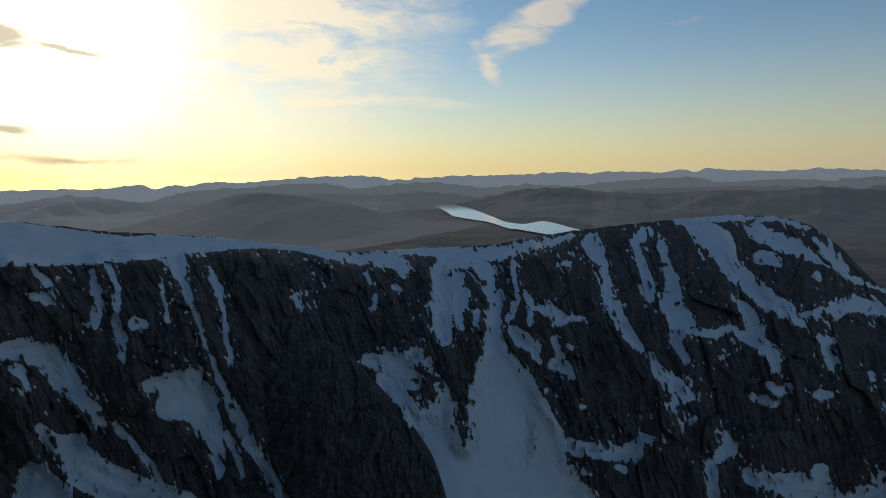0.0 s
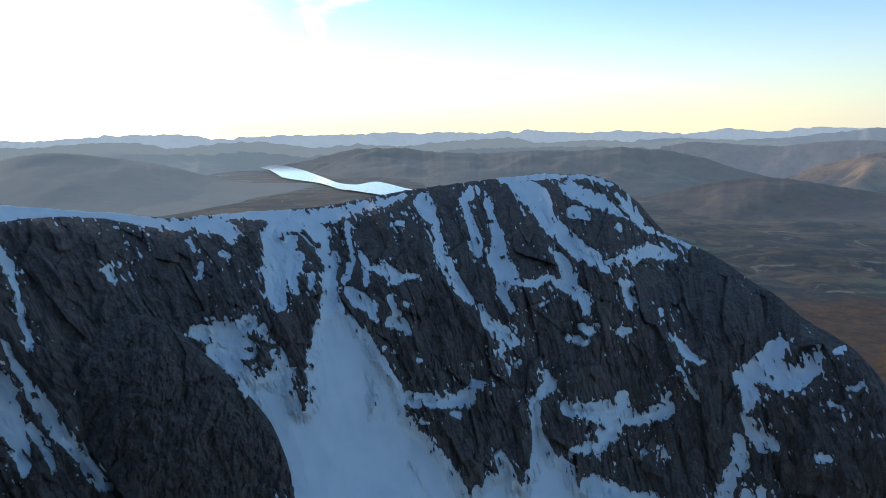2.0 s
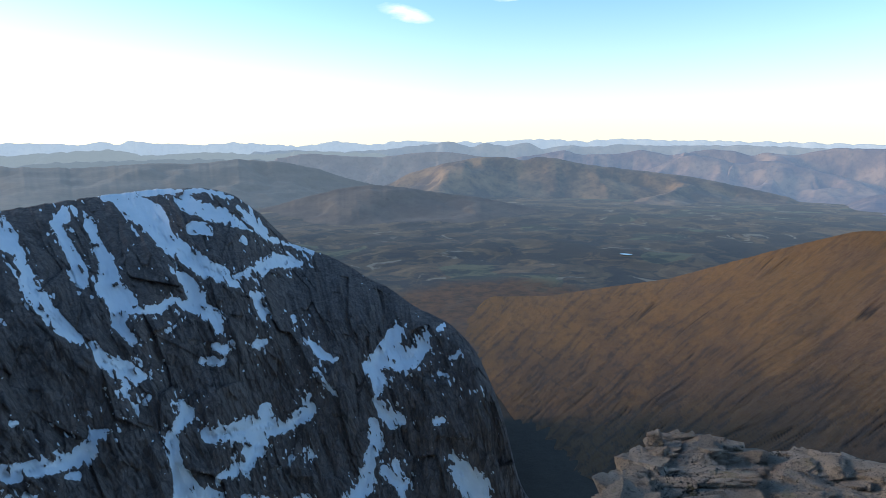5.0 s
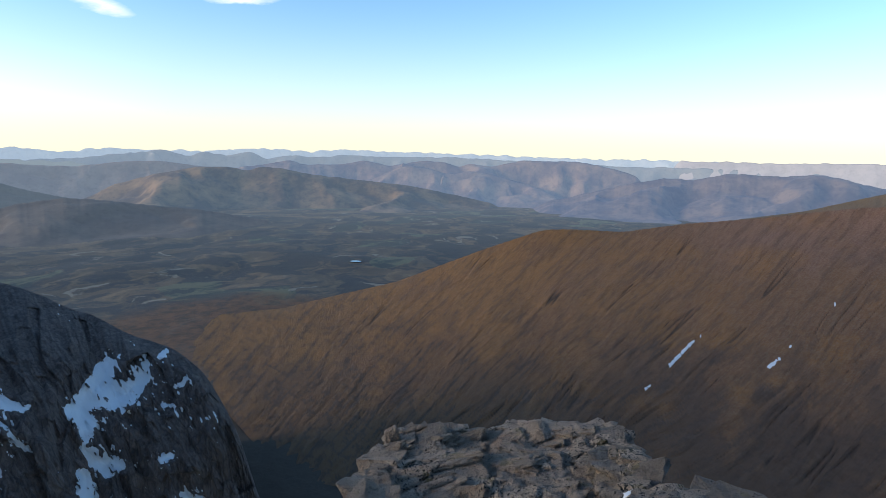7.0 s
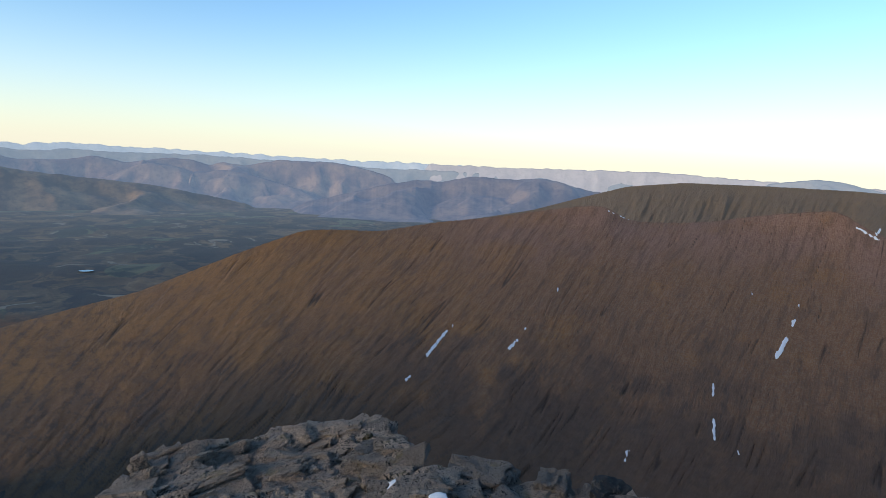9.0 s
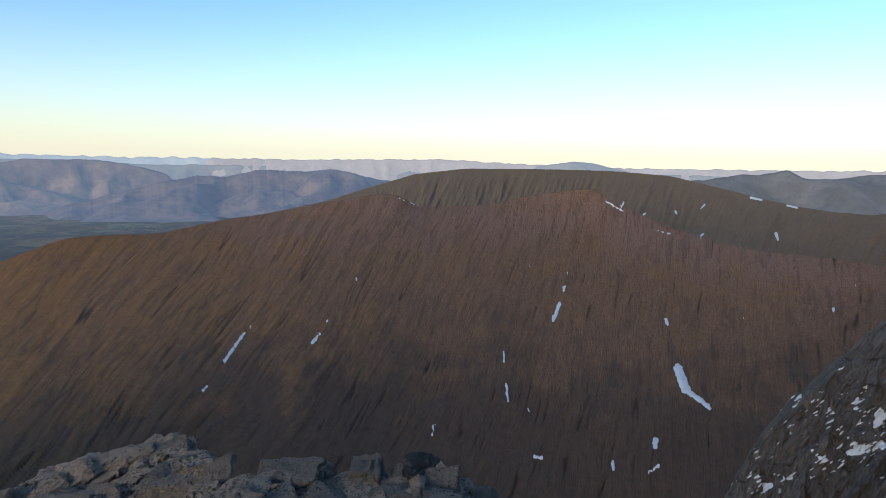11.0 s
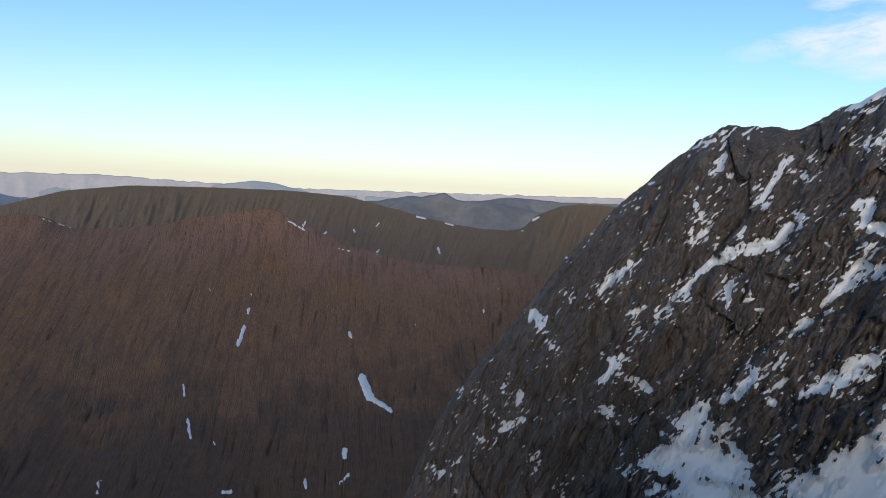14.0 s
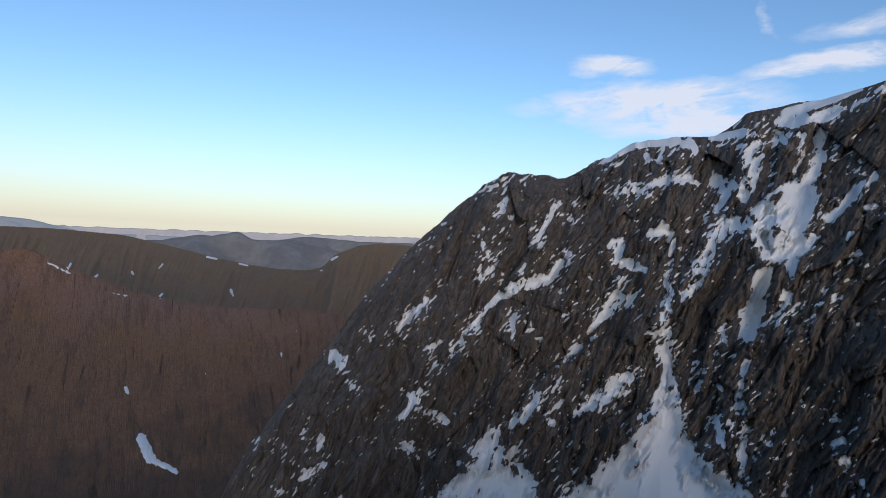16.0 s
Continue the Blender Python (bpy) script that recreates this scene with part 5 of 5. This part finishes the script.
def outcrop_material(name, low, high, worn):
    """Weathered andesite: pitted, with black and ochre lichen."""
    m, g = material(name)
    p = where(g)
    tint = g.math("FRACT", g.math("ADD", g.add("ShaderNodeObjectInfo").outputs["Random"], g.add("ShaderNodeNewGeometry").outputs["Random Per Island"]))
    n1, n2, n3, n4 = g.noise(p, 1.3, 6, 0.6), g.noise(p, 6, 8, 0.72), g.noise(p, 20, 6, 0.65), g.noise(p, 55, 4, 0.6)
    c = g.mix(g.span(n1, 0.35, 0.65), (*low, 1), (*high, 1))
    c = g.mix(g.math("MULTIPLY", tint, 0.5), c, (*worn, 1))
    c = g.mix(g.math("MULTIPLY", g.span(n2, 0.54, 0.62), 0.75), c, (0.13, 0.10, 0.075, 1))
    c = g.mix(g.math("MULTIPLY", g.span(n4, 0.54, 0.62), 0.6), c, (0.06, 0.055, 0.05, 1))
    c = g.mix(g.span(g.math("ADD", n3, g.math("MULTIPLY", n1, 0.6)), 0.88, 0.94), c, (0.018, 0.018, 0.017, 1))
    c = g.mix(g.math("MULTIPLY", g.span(g.noise(p, 2.6, 5), 0.60, 0.68), 0.55), c, (0.19, 0.15, 0.06, 1))
    bent = g.add("ShaderNodeVectorMath", (p, g.add("ShaderNodeVectorMath", (g.add("ShaderNodeTexNoise", {"Vector": p, "Scale": 3.0, "Detail": 4.0}).outputs["Color"], (0.35, 0.35, 0.35)), operation="MULTIPLY").outputs[0]), operation="ADD").outputs[0]
    tilt = g.add("ShaderNodeMapping", {"Vector": bent, "Rotation": (0.15, 0.25, 0), "Scale": (1, 1, 2.6)}).outputs[0]
    crack = g.span(g.add("ShaderNodeTexVoronoi", {"Vector": tilt, "Scale": 2.2}, feature="DISTANCE_TO_EDGE").outputs["Distance"], 0.045, 0.0)
    finish(g, c, 0.92, g.math("ADD", g.math("SUBTRACT", n2, g.math("MULTIPLY", crack, 0.12)), g.math("ADD", g.math("MULTIPLY", n3, 0.45), g.math("MULTIPLY", n4, 0.2))), 0.30, 1.0)
    return m


OUTCROP = outcrop_material("outcrop_rock", (0.36, 0.268, 0.200), (0.62, 0.480, 0.372), (0.190, 0.142, 0.104))
GREY_OUTCROP = outcrop_material("outcrop_rock_grey", (0.215, 0.172, 0.140), (0.37, 0.305, 0.250), (0.120, 0.096, 0.078))


def lichen_material():
    """Rock crusted over with black lichen."""
    m, g = material("lichened_rock")
    p = where(g)
    n1, n2 = g.noise(p, 5, 7, 0.7), g.noise(p, 28, 6, 0.65)
    c = g.mix(g.span(n1, 0.52, 0.62), (0.030, 0.028, 0.027, 1), (0.17, 0.135, 0.105, 1))
    c = g.mix(g.span(n2, 0.55, 0.65), c, (0.012, 0.012, 0.012, 1))
    finish(g, c, 0.95, g.math("ADD", n1, g.math("MULTIPLY", n2, 0.5)), 0.2, 1.0)
    return m


LICHEN = lichen_material()
RIM = [(0, -40), (60, -40), (63.6, -36), (64.8, -30.8), (66.8, -27.3), (70.2, -25.7), (73.7, -25.5), (80, -25.5), (82, -24.8), (84.2, -24.5), (90, -24.2), (92.9, -25.6), (96.8, -26.4), (99.5, -28), (108, -28.2), (117, -28.2), (119.5, -30), (123, -30.6), (124.5, -35), (128, -40), (360, -40)]
REACH = [(0, 3), (60, 4), (64, 9), (70, 11), (90, 11.5), (95, 9), (98, 8.2), (122, 8), (128, 4), (360, 3)]
b, k = np.linspace(0, 360, 241), np.concatenate([np.linspace(0.0004, 1, 60), np.linspace(1.03, 3.0, 26)])
B, K = np.meshgrid(b, k)
rim, reach = curve_through(RIM, B, 0.8), curve_through(REACH, B, 1.5)
r = reach * K
edge_z = reach * np.tan(np.radians(rim))
inner = -1.72 + (edge_z + 1.72) * smooth((r - 0.8) / (0.55 * reach)) ** 0.8
inner = np.where(rim > -38, np.minimum(inner, r * np.tan(np.radians(rim - 9 * (1 - np.minimum(K, 1))))), inner)
z = np.where(K <= 1, np.where(r < 1.4, -1.72, np.minimum(inner, -1.72)), edge_z - 1.5 * (r - reach))
a = np.radians(B)
X, Y = r * np.sin(a) - 0.05 * (r < 0.5), r * np.cos(a) - 0.04 * (r < 0.5)
z = z + (0.16 * ridged(X / 1.3, Y / 1.1, 4, 171) - 0.34 * smooth((B - 60) / 4) * smooth((128 - B) / 4)) * smooth((r - 2) / 2)
ridge = tagged(grid_mesh("ridge_crest", np.stack([X, Y, z], -1), OUTCROP), "weathered grey-tan rock ridge crest underfoot", "ridge", kind="structure")


def ridge_height(b, r):
    rim_b, reach_b = (float(curve_through(q, np.array([b]), s)[0]) for q, s in ((RIM, 0.8), (REACH, 1.5)))
    k = min(r / reach_b, 1)
    return min(reach_b * math.tan(radians(rim_b)), r * math.tan(radians(rim_b - 9 * (1 - k))))


def rock_shape(seed, points=16, cuts=3, rough=0.05):
    """An angular slab: the hull of scattered points, its faces split and roughened."""
    rng = random.Random(seed)
    bm = bmesh.new()
    for _ in range(points):
        p = Vector((rng.uniform(-1, 1), rng.uniform(-1, 1), rng.uniform(-1, 1)))
        p = Vector([math.copysign(abs(c) ** 0.45, c) for c in p])
        bm.verts.new((p.x, p.y, p.z * 0.62))
    hull = bmesh.ops.convex_hull(bm, input=bm.verts)
    bmesh.ops.delete(bm, geom=list({v for v in hull["geom_interior"] + hull["geom_unused"] if isinstance(v, bmesh.types.BMVert)}), context="VERTS")
    bmesh.ops.subdivide_edges(bm, edges=bm.edges[:], cuts=cuts, use_grid_fill=True)
    bmesh.ops.triangulate(bm, faces=bm.faces[:])
    bmesh.ops.smooth_vert(bm, verts=bm.verts[:], factor=0.18, use_axis_x=True, use_axis_y=True, use_axis_z=True)
    o = Vector((seed * 3.1, 0, 0))
    for v in bm.verts:
        c = v.co.copy()
        bed = noise.noise(Vector((c.x * 0.8, c.y * 0.8, c.z * 5.0)) + o * 2)
        v.co += c.normalized() * (rough * (1.6 * noise.noise(c * 2.6 + o) + 1.0 * noise.noise(c * 7 + o)) - 2.2 * rough * max(0, 0.10 - abs(bed)) / 0.10)
    me = bpy.data.meshes.new("rock")
    bm.to_mesh(me)
    bm.free()
    me.materials.append(OUTCROP)
    return me


SHAPES = [rock_shape(s, 15 + s % 5, 3) for s in range(14)]
BLOCKS = [rock_shape(s + 40, 22 + s % 4, 7, 0.10) for s in range(8)]
GREY = {}
CHIPS = [rock_shape(s + 80, 12 + s % 4, 1, 0.04) for s in range(14)]
rng = random.Random(7)


def set_rock(b, r, sx, sy, sz, turn, tip=0, lean=0, up=0.0, kit=SHAPES):
    me = rng.choice(kit)
    if b > 90.5:
        if me not in GREY:
            GREY[me] = me.copy()
            GREY[me].materials[0] = GREY_OUTCROP
        me = GREY[me]
    ob = new("rock", me)
    ob.matrix_world = pose(*bearing(b, r, ridge_height(b, r) + up), tip, lean, turn) @ Matrix.Diagonal((sx, sy, sz, 1))
    ob.parent = ridge
    return ob


chips = []


def add_chip(b, r, sx, sy, sz, turn, tip, lean, up):
    chips.append((rng.choice(CHIPS), pose(*bearing(b, r, ridge_height(b, r) + up), tip, lean, turn) @ Matrix.Diagonal((sx, sy, sz, 1))))


# tilted slabs and broken pieces, bedded one on another
for k in range(1250):
    b = rng.uniform(65.6, 94)
    r = 11.3 - 5.6 * rng.random() ** 1.2
    r = min(r, float(np.interp(b, [65, 67, 69, 71, 90, 94], [7.0, 8.0, 9.5, 10.9, 11.3, 9.2])))
    s = 0.07 + 0.15 * rng.random() ** 2 if k > 110 else rng.uniform(0.17, 0.30)
    (add_chip if k > 200 else set_rock)(b, r, s * rng.uniform(1.2, 2.2), s, s * rng.uniform(0.5, 0.85), -b + rng.gauss(6, 22), rng.gauss(-2, 12), rng.gauss(-10, 9), 0.06 * rng.random() - 0.05, *(() if k > 200 else (SHAPES,)))
for k in range(480):
    b = rng.uniform(93, 122)
    r = rng.uniform(5.6, 7.8)
    s = 0.07 + 0.16 * rng.random() ** 1.6 if k > 40 else rng.uniform(0.18, 0.32)
    (add_chip if k > 80 else set_rock)(b, r, s * rng.uniform(1.1, 2.0), s, s * rng.uniform(0.5, 0.9), -b + rng.gauss(0, 20), rng.gauss(0, 8), rng.gauss(-8, 9), 0.05 * rng.random() - 0.05, *(() if k > 80 else (SHAPES,)))
# the large blocks
for b, r, sx, sy, sz, tip, lean, up in ((86.5, 6.9, 0.62, 0.45, 0.26, -6, -8, 0.02), (86.6, 11.0, 0.85, 0.5, 0.34, 0, -6, 0.05), (75, 9.8, 0.9, 0.5, 0.34, -4, -10, 0.02), (79, 8.6, 0.7, 0.5, 0.30, -5, -8, 0), (92.5, 9.6, 0.6, 0.5, 0.36, 0, 10, -0.02),
                                        (102.4, 7.9, 0.64, 0.45, 0.42, 0, -3, 0.04), (109.3, 7.9, 0.28, 0.4, 0.42, 0, 2, 0.05), (114.9, 7.8, 0.34, 0.4, 0.46, 0, 0, 0.06), (121.0, 7.6, 0.28, 0.4, 0.36, 0, 4, 0.0), (96.5, 7.4, 0.5, 0.4, 0.3, 0, -10, -0.02),
                                        (68.9, 9.2, 0.30, 0.3, 0.36, 0, 0, 0.02), (70.3, 10.5, 0.15, 0.13, 0.30, 5, -14, 0.18), (68.0, 7.5, 0.40, 0.4, 0.36, 0, -6, 0.02), (90.5, 8.4, 0.6, 0.4, 0.3, -4, -6, 0.0), (82.5, 9.7, 0.75, 0.4, 0.3, -4, -9, 0.0)):
    block = set_rock(b, r, 0.85 * sx, 0.8 * sy, 0.72 * sz, -b + rng.gauss(0, 10), tip + rng.gauss(2, 5), lean + rng.gauss(0, 4), up - 0.03, BLOCKS)
    if 114 < b < 116:
        block.data = block.data.copy()
        block.data.materials[0] = LICHEN

# small broken stones, too many to tell apart
verts, polys, n = [], [], 0
for me, m in chips:
    co = np.empty(len(me.vertices) * 3, np.float32)
    me.vertices.foreach_get("co", co)
    co = np.c_[co.reshape(-1, 3), np.ones(len(me.vertices))] @ np.array(m).T
    verts += co[:, :3].tolist()
    polys += [[v + n for v in f.vertices] for f in me.polygons]
    n += len(co)
me = bpy.data.meshes.new("rubble")
me.from_pydata(verts, [], polys)
me.materials.append(OUTCROP)
rubble = tagged(new("rubble", me), "small broken stones lying between the rocks", "", kind="stuff")
rubble.parent = ridge

# snow left between the rocks
for b, dip, s in ((78.4, -27.8, 0.14), (94.3, -29.0, 0.24), (79.8, -31.2, 0.18), (98.1, -29.9, 0.18)):
    r = next((q for q in np.arange(5.0, 11.0, 0.05) if ridge_height(b, q) / q > math.tan(radians(dip))), 7.0) * 0.95
    bm = bmesh.new()
    bmesh.ops.create_icosphere(bm, subdivisions=3, radius=1.0)
    for v in bm.verts:
        v.co *= 1 + 0.55 * noise.noise(v.co * 1.7 + Vector((b, 0, 0))) + 0.2 * noise.noise(v.co * 4.5 + Vector((0, b, 0)))
    me = bpy.data.meshes.new("snow_patch")
    for f in bm.faces:
        f.smooth = True
    bm.to_mesh(me)
    bm.free()
    me.materials.append(SNOW)
    ob = tagged(new("snow_patch", me), "small patch of snow caught between rocks", "snow", "snow between the rocks")
    ob.matrix_world = pose(*bearing(b, r, r * math.tan(radians(dip)) - 0.11), 14, -6, -b) @ Matrix.Diagonal((s * 0.72, s * 0.5, s * 0.2, 1))
